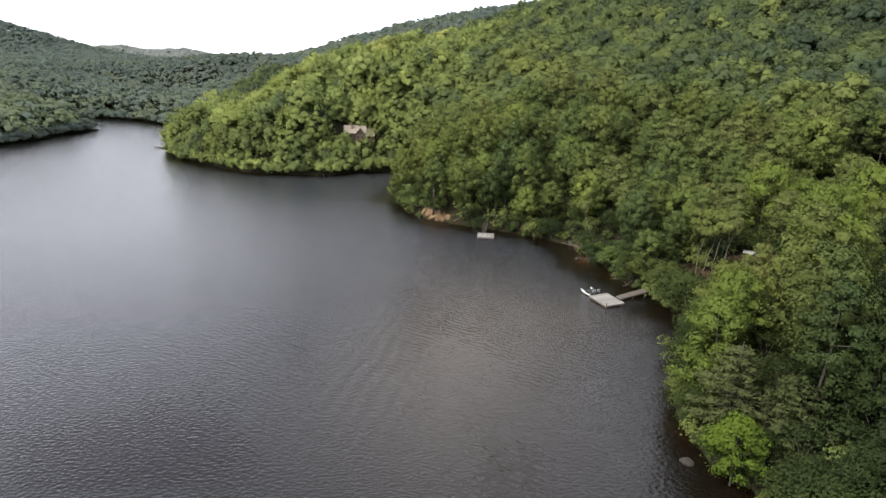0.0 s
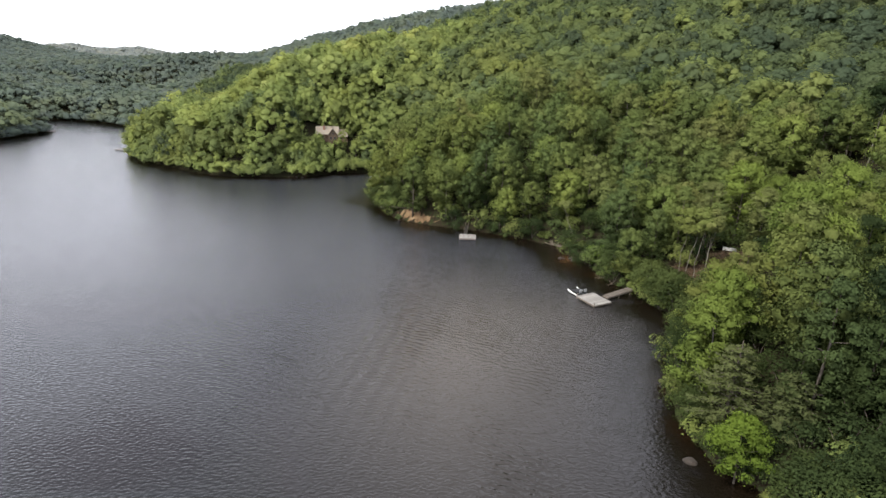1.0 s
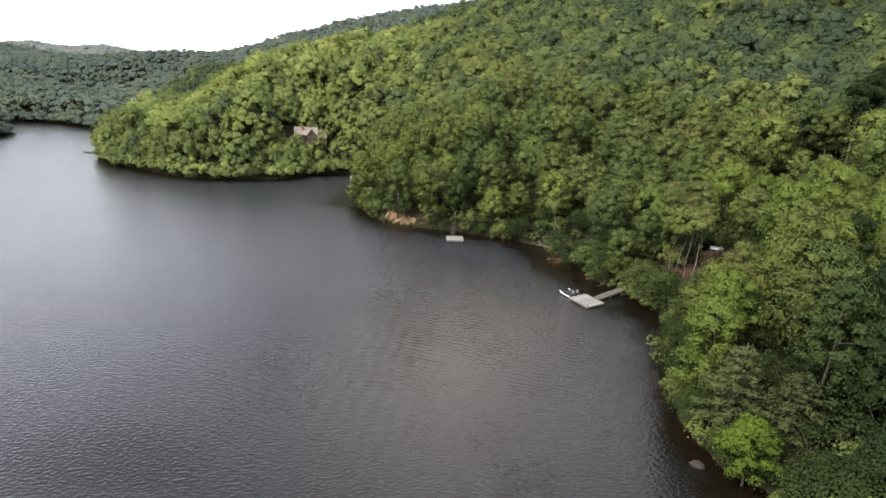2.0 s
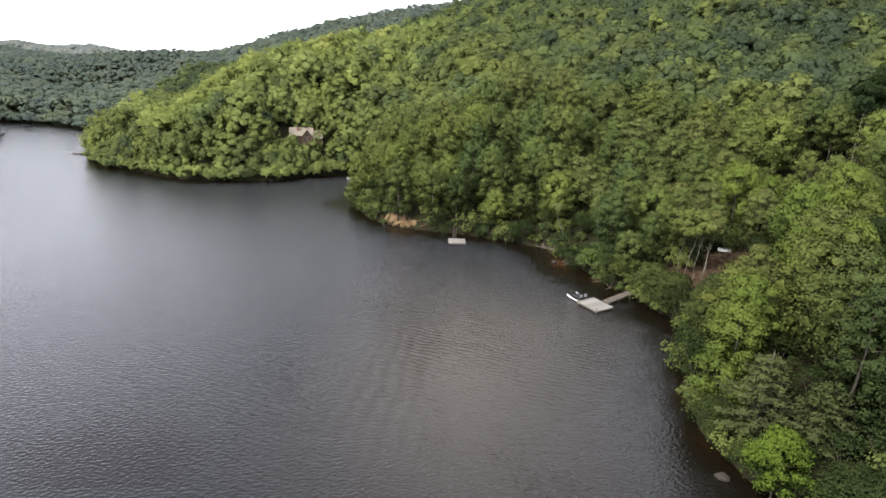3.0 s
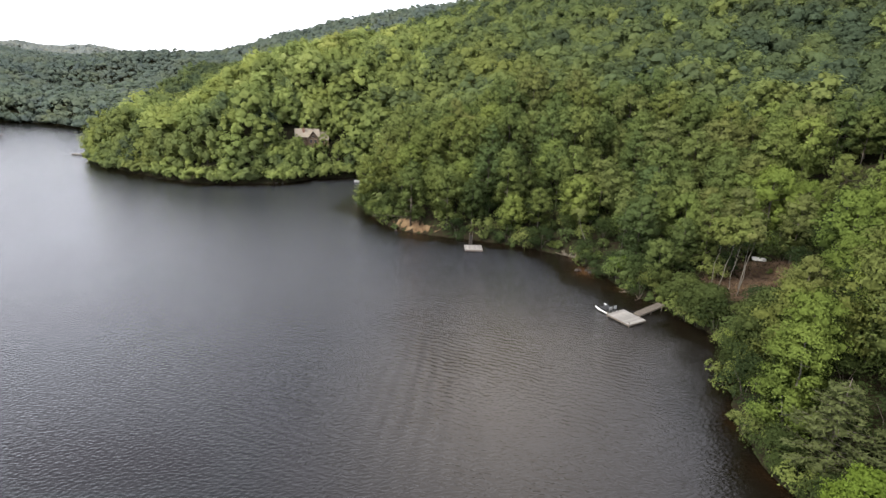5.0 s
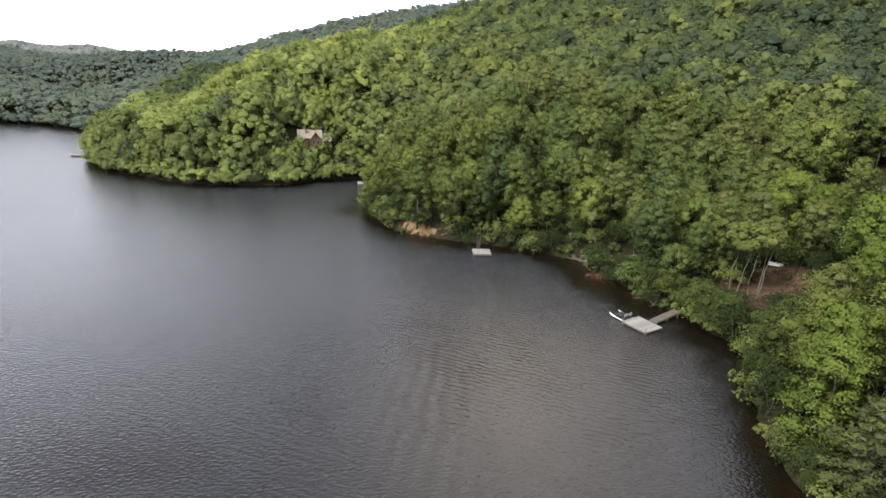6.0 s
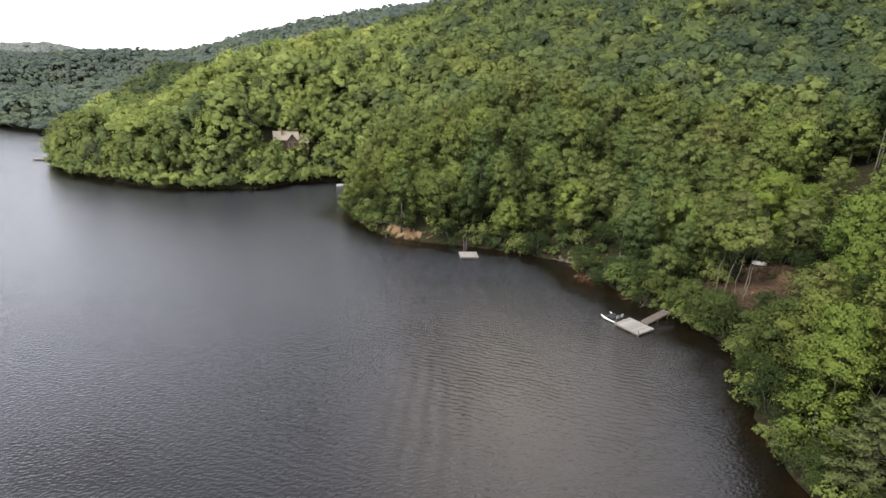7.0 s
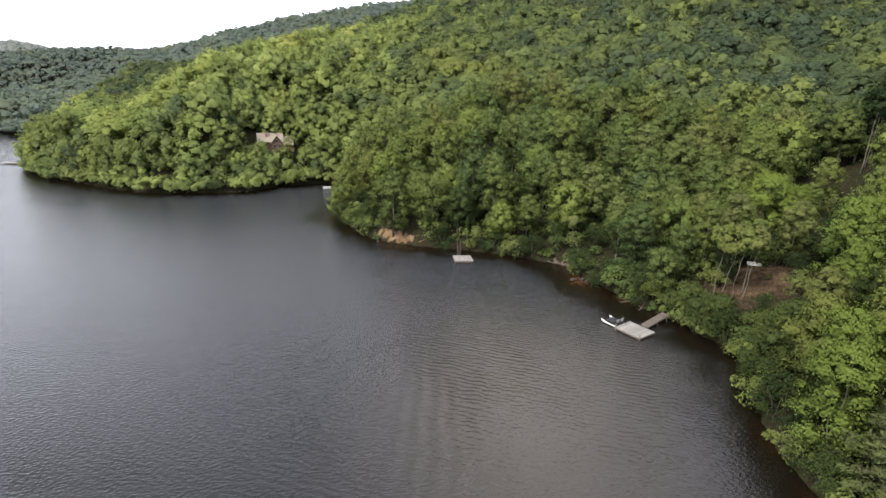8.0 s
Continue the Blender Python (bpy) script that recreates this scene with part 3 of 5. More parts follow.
def broadleaf(seed, height, base, radius, clumps=26, per=110, size=0.28, girth=0.2, lean=(0, 0), leaf=None, wood=None, name="broadleaf_tree", label="", lobes=0.25, category="tree"):
    """A broad-leaved tree: tapered trunk with limbs, and a ragged crown of leaf sprays."""
    rng = np.random.default_rng(seed)
    c, r = crown_clumps(rng, height, base, radius, clumps, lobes)
    f = np.clip(c[:, 2:3] / height, 0, 1) ** 1.5
    c[:, :2] += f * np.array(lean)
    middle = np.array([lean[0] * 0.6, lean[1] * 0.6, base + (height - base) * 0.3])
    root = thing(name, label, category)
    part("trunk", trunk_bmesh(rng, height, base, girth, c, lean), wood or M_BARK, root)
    root_crown = part("crown", cards_mesh("crown", crown_cards(rng, c, r, per, size, middle), leaf or M_LEAF), None, root)
    return root


def pine(seed, height, radius, size=0.36, name="pine_tree", label="", tiers=11, leaf=None):
    """A conifer: straight trunk, drooping whorls of needle sprays."""
    rng = np.random.default_rng(seed)
    root = thing(name, label, "tree")
    bm = bmesh.new()
    bent_tube(bm, [(0, 0, -0.5), (0, 0, height * 0.5), (0.1, 0, height)], [height * 0.016, height * 0.011, 0.02], 7)
    pos, nor = [], []
    for t in range(tiers):
        z = height * (0.12 + 0.86 * t / tiers)
        reach = radius * (1 - t / tiers) ** 0.7 + 0.3
        for k in range(6):
            a = t * 0.9 + k * 1.047 + rng.uniform(-0.3, 0.3)
            ln = reach * rng.uniform(0.7, 1.15)
            rise = rng.uniform(0.0, 0.3)
            tip = np.array([math.cos(a) * ln, math.sin(a) * ln, z + ln * rise])
            tube(bm, (0, 0, z), tip, 0.035, 0.01, 4)
            n = int(70 * ln / radius) + 14
            s = rng.uniform(0.25, 1.08, n)[:, None]
            p = np.array([0, 0, z]) * (1 - s) + tip * s + rng.normal(0, 0.3, (n, 3)) * [1, 1, 0.28] * (1.15 - 0.5 * s)
            pos.append(p)
            nor.append(np.array([math.cos(a) * 0.25, math.sin(a) * 0.25, 1]) + rng.normal(0, 0.35, (n, 3)))
    part("trunk", bm, M_BARK, root)
    part("crown", cards_mesh("crown", leaf_cards(rng, np.concatenate(pos), np.concatenate(nor), size * 1.1, 0.45), leaf or M_NEEDLE), None, root)
    return root


def shrub(seed, height, radius, name="shrub", label="", leaf=None, clumps=11, per=75, size=0.29, lean=(0, 0)):
    """A bush of several stems with leaf sprays down to the ground."""
    rng = np.random.default_rng(seed)
    c, r = crown_clumps(rng, height, 0.15, radius, clumps, 0.35)
    c[:, :2] += np.array(lean) * np.clip(c[:, 2:3] / height, 0, 1)
    root = thing(name, label, "shrub")
    for j in range(3):
        e = c[j]
        part("stem", bent_tube(bmesh.new(), [(rng.normal(0, 0.15), rng.normal(0, 0.15), -0.4), (e[0] * 0.4, e[1] * 0.4, e[2] * 0.6), e], [0.05, 0.035, 0.012], 5), M_BARK, root)
    part("foliage", cards_mesh("foliage", crown_cards(rng, c, r * 1.15, per, size, np.array([0, 0, height * 0.2]), 0.75), leaf or M_LEAF), None, root)
    return root


def place(x, y, turn=0.0, scale=1.0, tall=1.0, sink=0.0):
    z = float(ground_height(np.array([x]), np.array([y]))[0])
    return Matrix.LocRotScale((x, y, max(z, -1.2) - sink), Euler((0, 0, turn)), (scale, scale, scale * tall))


# sites of the wood, jittered, thinned where something stands or lies open
SPECIAL = [(33.4, 86.6, 3.4), (32.4, 90.8, 2.4), (36.4, 80.4, 2.6), (35.4, 91.2, 3.2), (33.6, 94.2, 2.4), (26.8, 60.2, 3.8), (26.0, 49.8, 3.4), (27.0, 54.8, 4.2), (77, 113, 2.0), (80, 115.5, 2.0), (83, 118, 2.0), (35.9, 88.2, 1.8), (36.9, 86.6, 1.8), (37.3, 89.6, 1.8), (29.0, 107.6, 2.6), (29.6, 110.2, 2.6), (24.2, 114.0, 3.0)]


def sites(rng, x0, x1, y0, y1, step, least):
    nx, ny = int((x1 - x0) / step), int((y1 - y0) / step)
    i, j = np.meshgrid(np.arange(nx), np.arange(ny))
    x = x0 + (i + 0.5 * (j % 2) + rng.uniform(-0.33, 0.33, i.shape)) * step
    y = y0 + (j + rng.uniform(-0.33, 0.33, i.shape)) * step
    x, y = x.ravel(), y.ravel()
    d = inland(x, y)
    ok = (d > least) & ~in_clearing(x, y)
    x, y, d = x[ok], y[ok], d[ok]
    for sx, sy, sr in SPECIAL:
        far = np.hypot(x - sx, y - sy) > sr
        x, y, d = x[far], y[far], d[far]
    return x, y, d


wood_rng = np.random.default_rng(11)
sx, sy, sd = sites(wood_rng, -150, 215, 24, 405, 5.4, 0.8)
seen_side = sx < 0.8 * (sy - 12) + 26            # the stretch inside the camera's view
sx, sy, sd = sx[seen_side], sy[seen_side], sd[seen_side]
near = np.hypot(sx - 8, (sy - 82) * 0.95)
rank = np.argsort(near)
COUNT_NEAR = 235
own, rest = rank[:COUNT_NEAR], rank[COUNT_NEAR:]

TREE_LABELS = ("dense green broad-leaved tree on the wooded bank", "tall broad-leaved tree with a rounded green crown",
               "mid-green broad-leaved tree with open ragged crown", "broad-leaved tree with spreading yellow-green crown",
               "slender broad-leaved tree with narrow green crown", "dark green broad-leaved tree in the wood")
protos = [near_tree(21, 13.5, 1.6, 3.5, 48, 105, 0.27, label=TREE_LABELS[0]), near_tree(22, 15.5, 2.6, 3.7, 50, 105, 0.27, label=TREE_LABELS[1]),
          near_tree(23, 12.5, 1.8, 3.4, 44, 105, 0.27, label=TREE_LABELS[2], taper=0.45), near_tree(24, 13.0, 2.0, 4.0, 50, 105, 0.27, leaf=M_LEAF_SOFT, label=TREE_LABELS[3]),
          near_tree(25, 15.0, 1.8, 2.8, 46, 105, 0.27, label=TREE_LABELS[4], taper=0.75), near_tree(26, 14.0, 1.4, 3.7, 48, 105, 0.27, leaf=M_LEAF_SHADED, label=TREE_LABELS[5])]


def bank_trees(leaf):
    """The kinds of tree on the bank close by, in one foliage."""
    return [near_tree(31, 12.5, 1.2, 2.9, 50, leaf=leaf, label=TREE_LABELS[0]), near_tree(32, 14.0, 2.0, 3.2, 54, leaf=leaf, label=TREE_LABELS[1]),
            near_tree(33, 11.0, 1.4, 3.0, 46, leaf=leaf, label=TREE_LABELS[2], taper=0.45), near_tree(34, 12.5, 1.6, 3.4, 54, leaf=M_LEAF_LIGHT, label=TREE_LABELS[3]),
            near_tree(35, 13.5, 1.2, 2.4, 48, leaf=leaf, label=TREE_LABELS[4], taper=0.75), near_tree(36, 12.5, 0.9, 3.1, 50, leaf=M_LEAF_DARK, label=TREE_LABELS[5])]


shade_protos, bank_protos = bank_trees(M_LEAF_SHADED), bank_trees(M_LEAF)
used = set()


def stand(proto, m, key):
    """Sets the first of a kind down, and copies of it after that."""
    if key not in used:
        used.add(key)
        proto.matrix_basis = m
        return proto
    return copy_thing(proto, m)


def tree_size(x, y, d, rng):
    """Trees stay low in front of the bare slope and along the edge."""
    s = rng.uniform(0.78, 1.22)
    if d < 4:
        s *= 0.85
    low = math.exp(-((x - 36) / 6.5) ** 2 - ((y - 82) / 7.5) ** 2)
    before_gap = math.exp(-((x - 61) / 7) ** 2 - ((y - 100) / 8) ** 2)
    return s * (1 - 0.72 * low) * (1 - 0.62 * before_gap)


for q, i in enumerate(own):
    x, y, d = sx[i], sy[i], sd[i]
    if 64 < y < 88 and 20 < x < 40 and d < 2.4:
        continue                                 # the bank's edge is left to low bushes
    if 60 < y < 82 and x > 20 and d > 2 and wood_rng.random() < 0.1:
        continue                                 # gaps where trees have fallen
    # more dark-leaved trees at the near end, standing in for shade there
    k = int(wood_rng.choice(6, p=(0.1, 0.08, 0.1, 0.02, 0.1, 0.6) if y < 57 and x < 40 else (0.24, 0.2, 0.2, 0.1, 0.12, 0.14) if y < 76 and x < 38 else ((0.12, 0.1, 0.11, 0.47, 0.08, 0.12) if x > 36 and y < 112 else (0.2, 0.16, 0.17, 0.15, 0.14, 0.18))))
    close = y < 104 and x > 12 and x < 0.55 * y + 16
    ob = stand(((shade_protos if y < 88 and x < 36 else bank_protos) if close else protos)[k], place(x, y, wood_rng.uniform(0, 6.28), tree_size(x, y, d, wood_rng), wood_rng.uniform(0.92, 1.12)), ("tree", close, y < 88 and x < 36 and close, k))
    tagged(ob, group="trees of the wooded shore")


for key, group in (("plain", protos), (True, shade_protos), (False, bank_protos)):
    for k, proto in enumerate(group):
        if (("tree", False, False, k) if key == "plain" else ("tree", True, key, k)) not in used:
            for child in list(proto.children):
                bpy.data.objects.remove(child)
            bpy.data.objects.remove(proto)


# the further wood is one mass of leaf sprays on many crowns
def templates(rng, kinds, height, base, radius, lobes, per, size, fine=1, lowest=-0.45, own=0.36, up=0.45, body=0.86):
    """Crowns for the wood: grown-together leafy bulges with loose sprays standing off them. Corners and triangles of each."""
    out = []
    for k in range(kinds):
        h, r = height * rng.uniform(0.85, 1.12), radius * rng.uniform(0.8, 1.25)
        c, rad = crown_lobes(rng, h, base, r, lobes, lowest)
        middle = np.array([0, 0, base + (h - base) * 0.4])
        v, f = billows(rng, c * np.array([0.92, 0.92, 1]) - [0, 0, 0.06 * r], rad * body, middle, 0.85, fine, 0.12)
        cards = lobe_cards(rng, c, rad, middle, per, size)
        v, f = np.concatenate([v, cards.reshape(-1, 3)]), np.concatenate([f, len(v) + np.arange(len(cards) * 3).reshape(-1, 3)])
        out.append((v, f, soft_normals(rng, v, middle, c, rad, own, 0.12, up)))
    return out


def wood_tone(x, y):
    """How light and yellow the leaves are: sun on the hill above the house, shade round it, put into the colour."""
    sunlit = math.exp(-((x + 66 - 0.3 * (y - 240)) / 60) ** 4 - ((y - 250) / 82) ** 4)
    return 0.3 + 0.5 * sunlit - 0.1 * (1 / (1 + math.exp((330 - y) / 9))) - 0.2 / (1 + math.exp((80 - x) / 25)) - 0.24 / (1 + math.exp((x + 94 + 0.2 * (y - 220)) / 5)) / (1 + math.exp((y - 285) / 10))


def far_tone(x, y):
    """Greener along the far shore, duller on the hills behind it: haze put into the leaf colour."""
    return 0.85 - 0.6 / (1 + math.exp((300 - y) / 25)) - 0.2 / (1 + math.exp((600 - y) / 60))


def wood_mass(name, label, rng, x, y, d, bank, material, trunk=True, edge_low=True, grow=1.0, edge=None, spread=1.0, tone=wood_tone, mixed=0.17):
    verts, faces, tones, ways, count = [], [], [], [], 0
    z = ground_height(x, y, d)
    for a, b, h, e in zip(x, y, z, d):
        s = (1 + spread * rng.uniform(-0.3, 0.25)) * (0.86 if e < 4 and edge_low else 1) * grow
        point = trunk and math.hypot(a + 116, b - 214) < 17        # tall trees at the point
        s *= 1.2 if point else 1
        if edge_low and abs(a + 41) < 12.5 and 176 < b < 196:
            s = min(s, 0.5)                       # low growth below the house
        t = rng.uniform(0, 6.28)
        kinds = edge if edge and (e < 9 or math.hypot(a + 43.8, b - 199) < 18) else bank
        c, f, w = kinds[int(rng.integers(len(kinds)))]
        c = c * np.array([s, s, (0.93 * s ** 0.5 if s > 0.6 else s) * rng.uniform(0.9, 1.1) * (1.22 if point else 1)])
        ct, st = math.cos(t), math.sin(t)
        verts.append(np.stack([c[:, 0] * ct - c[:, 1] * st + a, c[:, 0] * st + c[:, 1] * ct + b, c[:, 2] + h], 1))
        ways.append(np.stack([w[:, 0] * ct - w[:, 1] * st, w[:, 0] * st + w[:, 1] * ct, w[:, 2]], 1))
        faces.append(f + count)
        count += len(c)
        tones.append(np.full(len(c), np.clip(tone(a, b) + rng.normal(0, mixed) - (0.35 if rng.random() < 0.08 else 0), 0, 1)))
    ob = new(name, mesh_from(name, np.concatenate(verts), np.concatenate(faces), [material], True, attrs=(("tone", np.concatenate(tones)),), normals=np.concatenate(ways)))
    tagged(ob, label, "wood", kind="stuff")
    if trunk:
        n, sides = len(x), 4
        k = np.arange(sides) * math.tau / sides
        ring = np.stack([np.cos(k), np.sin(k)], 1)
        v = np.zeros((n, 2, sides, 3))
        v[:, 0, :, :2] = ring * 0.24 + np.stack([x, y], 1)[:, None]
        v[:, 1, :, :2] = ring * 0.10 + np.stack([x, y], 1)[:, None] + rng.normal(0, 0.3, (n, 1, 2))
        v[:, 0, :, 2], v[:, 1, :, 2] = z[:, None] - 0.4, z[:, None] + 3.5
        base = (np.arange(n) * sides * 2)[:, None, None]
        q = np.array([[j, (j + 1) % sides, sides + (j + 1) % sides, sides + j] for j in range(sides)])
        part("trunks", mesh_from("trunks", v.reshape(-1, 3), (base + q).reshape(-1, 4), [M_BARK]), None, ob, "grey trunks of the wood")
    return ob


mass_rng = np.random.default_rng(5)
mid_bank = templates(mass_rng, 16, 13.5, 2.6, 4.6, 17, 34, 0.53, 1, -0.25)
edge_bank = templates(mass_rng, 10, 12.5, 0.0, 3.8, 22, 32, 0.5, 1, -0.85)
shown = (sy[rest] > 30)
r_ = rest[shown]
split = near[r_] < 190
wood_mass("broadleaf_wood", "green broad-leaved wood climbing the hillside", mass_rng, sx[r_[split]], sy[r_[split]], sd[r_[split]], mid_bank, M_LEAF_MASS, edge=edge_bank)
back_bank = templates(mass_rng, 12, 13.5, 2.6, 4.6, 12, 24, 0.72, 1, -0.15)
wood_mass("broadleaf_wood", "light green wood on the back of the hill", mass_rng, sx[r_[~split]], sy[r_[~split]], sd[r_[~split]], back_bank, M_LEAF_MASS, edge=edge_bank)

far_edge = templates(mass_rng, 8, 9.0, -1.0, 4.6, 8, 6, 1.2, 1, -0.8, 0.15, 1.4, 0.98)
far_bank = templates(mass_rng, 12, 9.0, 1.0, 5.0, 6, 6, 1.2, 1, 0.0, 0.15, 1.8, 0.98)
parts_x, parts_y, parts_d = [], [], []
for x0, x1, y0, y1, step in ((-460, -150, 90, 330, 6.4), (-480, -125, 330, 420, 7.0), (-480, 130, 405, 700, 7.2), (-1000, -480, 250, 900, 13.0), (-950, -150, 700, 950, 14.0)):
    fx, fy, fd = sites(mass_rng, x0, x1, y0, y1, step, 0.6)
    facing = (fx > -1.45 * (fy - 26) - 40) & (fy < 740 - 0.3 * (fx + 500)) & ((fx < 60) | (fy < 430))       # only slopes that fall inside the camera's view
    parts_x.append(fx[facing]), parts_y.append(fy[facing]), parts_d.append(fd[facing])
wood_mass("distant_wood", "mixed wood on the far shore hills, haze put into its green", mass_rng, np.concatenate(parts_x), np.concatenate(parts_y), np.concatenate(parts_d), far_bank, M_LEAF_FAR, trunk=False, grow=1.3, edge=far_edge, spread=0.6, tone=far_tone, mixed=0.12)
# small trees that close the bank below the house
hx, hy, hd = sites(mass_rng, -56, -29, 175, 192.5, 2.7, 0.3)
wood_mass("young_wood", "young trees on the bank below the house", mass_rng, hx, hy, hd, edge_bank, M_LEAF_MASS, grow=0.42, trunk=False)
hx, hy, hd = sites(mass_rng, -29, -8, 188, 208, 3.6, 0.6)
wood_mass("young_wood", "young trees on the slope beside the house", mass_rng, hx, hy, hd, edge_bank, M_LEAF_MASS, grow=0.7, trunk=False)
hx, hy, hd = sites(mass_rng, -58, -28, 199.5, 210, 3.4, 0.6)
wood_mass("young_wood", "young trees behind the house", mass_rng, hx, hy, hd, edge_bank, M_LEAF_MASS, grow=0.75, trunk=False)
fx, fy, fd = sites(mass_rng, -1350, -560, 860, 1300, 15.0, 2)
wood_mass("distant_wood", "wood on the hill behind the far shore, greyed for haze", mass_rng, fx, fy, fd, far_bank, M_LEAF_FAR, trunk=False, grow=2.5, spread=0.6, tone=far_tone, mixed=0.1)
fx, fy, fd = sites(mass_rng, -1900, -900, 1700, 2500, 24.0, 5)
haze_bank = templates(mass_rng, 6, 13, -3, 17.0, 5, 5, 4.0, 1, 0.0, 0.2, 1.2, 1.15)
wood_mass("distant_wood", "wood on the furthest hills, coloured pale blue-green for haze", mass_rng, fx, fy, fd, haze_bank, M_LEAF_HAZY_HILL, trunk=False)
# land behind the camera and to its sides
bx, by, bd = [np.concatenate(v) for v in zip(sites(mass_rng, 30, 220, -330, 24, 9.0, 3), sites(mass_rng, -420, -180, -330, 90, 11.0, 3))]
wood_mass("broadleaf_wood", "green wood along the rest of the shore", mass_rng, bx, by, bd, far_bank, M_LEAF_MASS, trunk=False)

# bushes that hang over the water's edge
SHRUB_LABELS = ("low green shrub overhanging the water's edge", "spreading shrub with drooping green leaves on the bank", "small yellow-green shrub at the shore")
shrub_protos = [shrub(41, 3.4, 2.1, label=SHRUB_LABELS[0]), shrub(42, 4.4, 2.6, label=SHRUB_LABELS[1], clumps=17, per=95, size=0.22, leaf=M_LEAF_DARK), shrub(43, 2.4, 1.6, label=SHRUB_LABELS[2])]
edge_rng = np.random.default_rng(77)
fine = smooth_ring(SHORE, 40)
along = np.concatenate([[0], np.cumsum(np.hypot(*np.diff(fine, axis=0).T))])
made_shrubs, far_shrubs = 0, []
s = 0.0
GAPS = ((29.0, 91.5, 1.9), (4.0, 124.0, 1.3), (-8.0, 130.2, 3.4), (-3.6, 128.0, 2.4), (-1.5, 126.6, 1.6), (-11.8, 133, 1.6), (23, 107, 2.4), (21.5, 114, 2.0), (23.5, 53, 1.6))
while s < along[-1]:
    s += edge_rng.uniform(1.2, 2.3)
    x, y = [float(np.interp(s, along, fine[:, k])) for k in range(2)]
    if not (-280 < x < 45 and 30 < y < 340):
        continue
    x, y = x + edge_rng.normal(0, 0.4), y + edge_rng.normal(0, 0.4)
    if any(math.hypot(x - a, y - b) < r for a, b, r in GAPS):
        continue
    if 78 < y < 96 and x > 15:
        x -= 0.3
    if 48 < y < 78 and x > 15:
        x -= 0.1
    if y < 88 and x > 15 and edge_rng.random() < (0.2 if y < 54 else 0.0):
        continue
    if math.hypot(x - 8, y - 82) < 72 and made_shrubs < 220:
        k = int(edge_rng.integers(0, 3))
        ob = stand(shrub_protos[k], place(x, y, edge_rng.uniform(0, 6.28), edge_rng.uniform(0.75, 1.2) * (0.9 if y < 78 and x > 15 else 1)), ("shrub", k))
        tagged(ob, group="shrubs along the shore")
        made_shrubs += 1
    elif edge_rng.random() < 0.75:
        far_shrubs.append((x, y))
fs = np.array(far_shrubs)
across = (fs[:, 0] < -140) | (fs[:, 1] > 262)
shrub_bank = templates(mass_rng, 8, 3.8, 0.0, 2.5, 8, 24, 0.55, 1, -0.6)
for pick, leaf, text, edge_grow in ((~across, M_LEAF_MASS, "low green shrubs along the further shore", 1.15), (across, M_LEAF_FAR, "shrubs along the far side of the lake, coloured for haze", 1.5)):
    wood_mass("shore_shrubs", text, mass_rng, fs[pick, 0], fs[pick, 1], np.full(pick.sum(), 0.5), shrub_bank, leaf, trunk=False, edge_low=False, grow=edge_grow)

# undergrowth along the point and the cove
px, py, pd = sites(mass_rng, -140, -14, 140, 262, 3.3, 0.5)
low = pd < 7.5
wood_mass("undergrowth", "green undergrowth below the edge of the wood", mass_rng, px[low], py[low], pd[low], shrub_bank, M_LEAF_MASS, trunk=False, edge_low=False)

# undergrowth inside the near wood
ux, uy, ud = sites(edge_rng, -24, 56, 32, 150, 3.4, 0.8)
for x, y, d in zip(ux, uy, ud):
    if (d > 7 and 72 < y < 95) or d > (20 if y < 72 else 13) or any(math.hypot(x - a, y - b) < r * 0.6 for a, b, r in GAPS):
        continue
    # dark-leaved kind on the near bank: shade under the trees, in its colour
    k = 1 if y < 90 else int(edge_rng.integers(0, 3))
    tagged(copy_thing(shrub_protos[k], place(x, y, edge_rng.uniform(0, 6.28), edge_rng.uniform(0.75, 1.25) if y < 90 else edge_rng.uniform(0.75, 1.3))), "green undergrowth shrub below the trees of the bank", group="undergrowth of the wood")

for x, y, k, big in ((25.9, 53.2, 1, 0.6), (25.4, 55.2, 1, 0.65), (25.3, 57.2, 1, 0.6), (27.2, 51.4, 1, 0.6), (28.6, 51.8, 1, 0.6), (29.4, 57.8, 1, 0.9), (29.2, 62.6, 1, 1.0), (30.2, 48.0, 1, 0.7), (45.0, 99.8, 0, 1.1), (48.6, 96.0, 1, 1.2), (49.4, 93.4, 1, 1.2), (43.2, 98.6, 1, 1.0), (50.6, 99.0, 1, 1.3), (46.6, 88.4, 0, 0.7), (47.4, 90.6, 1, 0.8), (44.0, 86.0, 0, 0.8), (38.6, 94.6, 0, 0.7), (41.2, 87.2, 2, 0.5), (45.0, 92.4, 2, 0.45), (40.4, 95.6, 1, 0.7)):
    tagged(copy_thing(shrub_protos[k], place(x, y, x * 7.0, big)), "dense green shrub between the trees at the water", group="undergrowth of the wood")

# trees that stand out by themselves
t = near_tree(61, 10.4, 4.0, 2.4, 40, 150, 0.2, 0.16, (-0.7, -0.2), M_LEAF_LIGHT, M_PALE_BARK, label="light green tree with a pale trunk leaning over the water", taper=0.6)
t.matrix_basis = place(27.4, 60.4)
t = near_tree(70, 6.0, 0.8, 2.7, 28, 150, 0.2, 0.1, (-1.4, -0.2), M_LEAF_LIGHT, M_PALE_BARK, label="small light green tree reaching over the water")
t.matrix_basis = place(27.0, 60.4)
t = near_tree(62, 7.4, 1.3, 2.1, 64, 110, 0.17, 0.1, (-0.5, -0.3), M_LEAF_BRIGHT, taper=0.8, bough=0.72, label="small bright yellow-green tree at the water's edge")
t.matrix_basis = place(25.9, 50.3)
t = pine(63, 9.0, 3.7, label="bushy olive green pine on the bank")
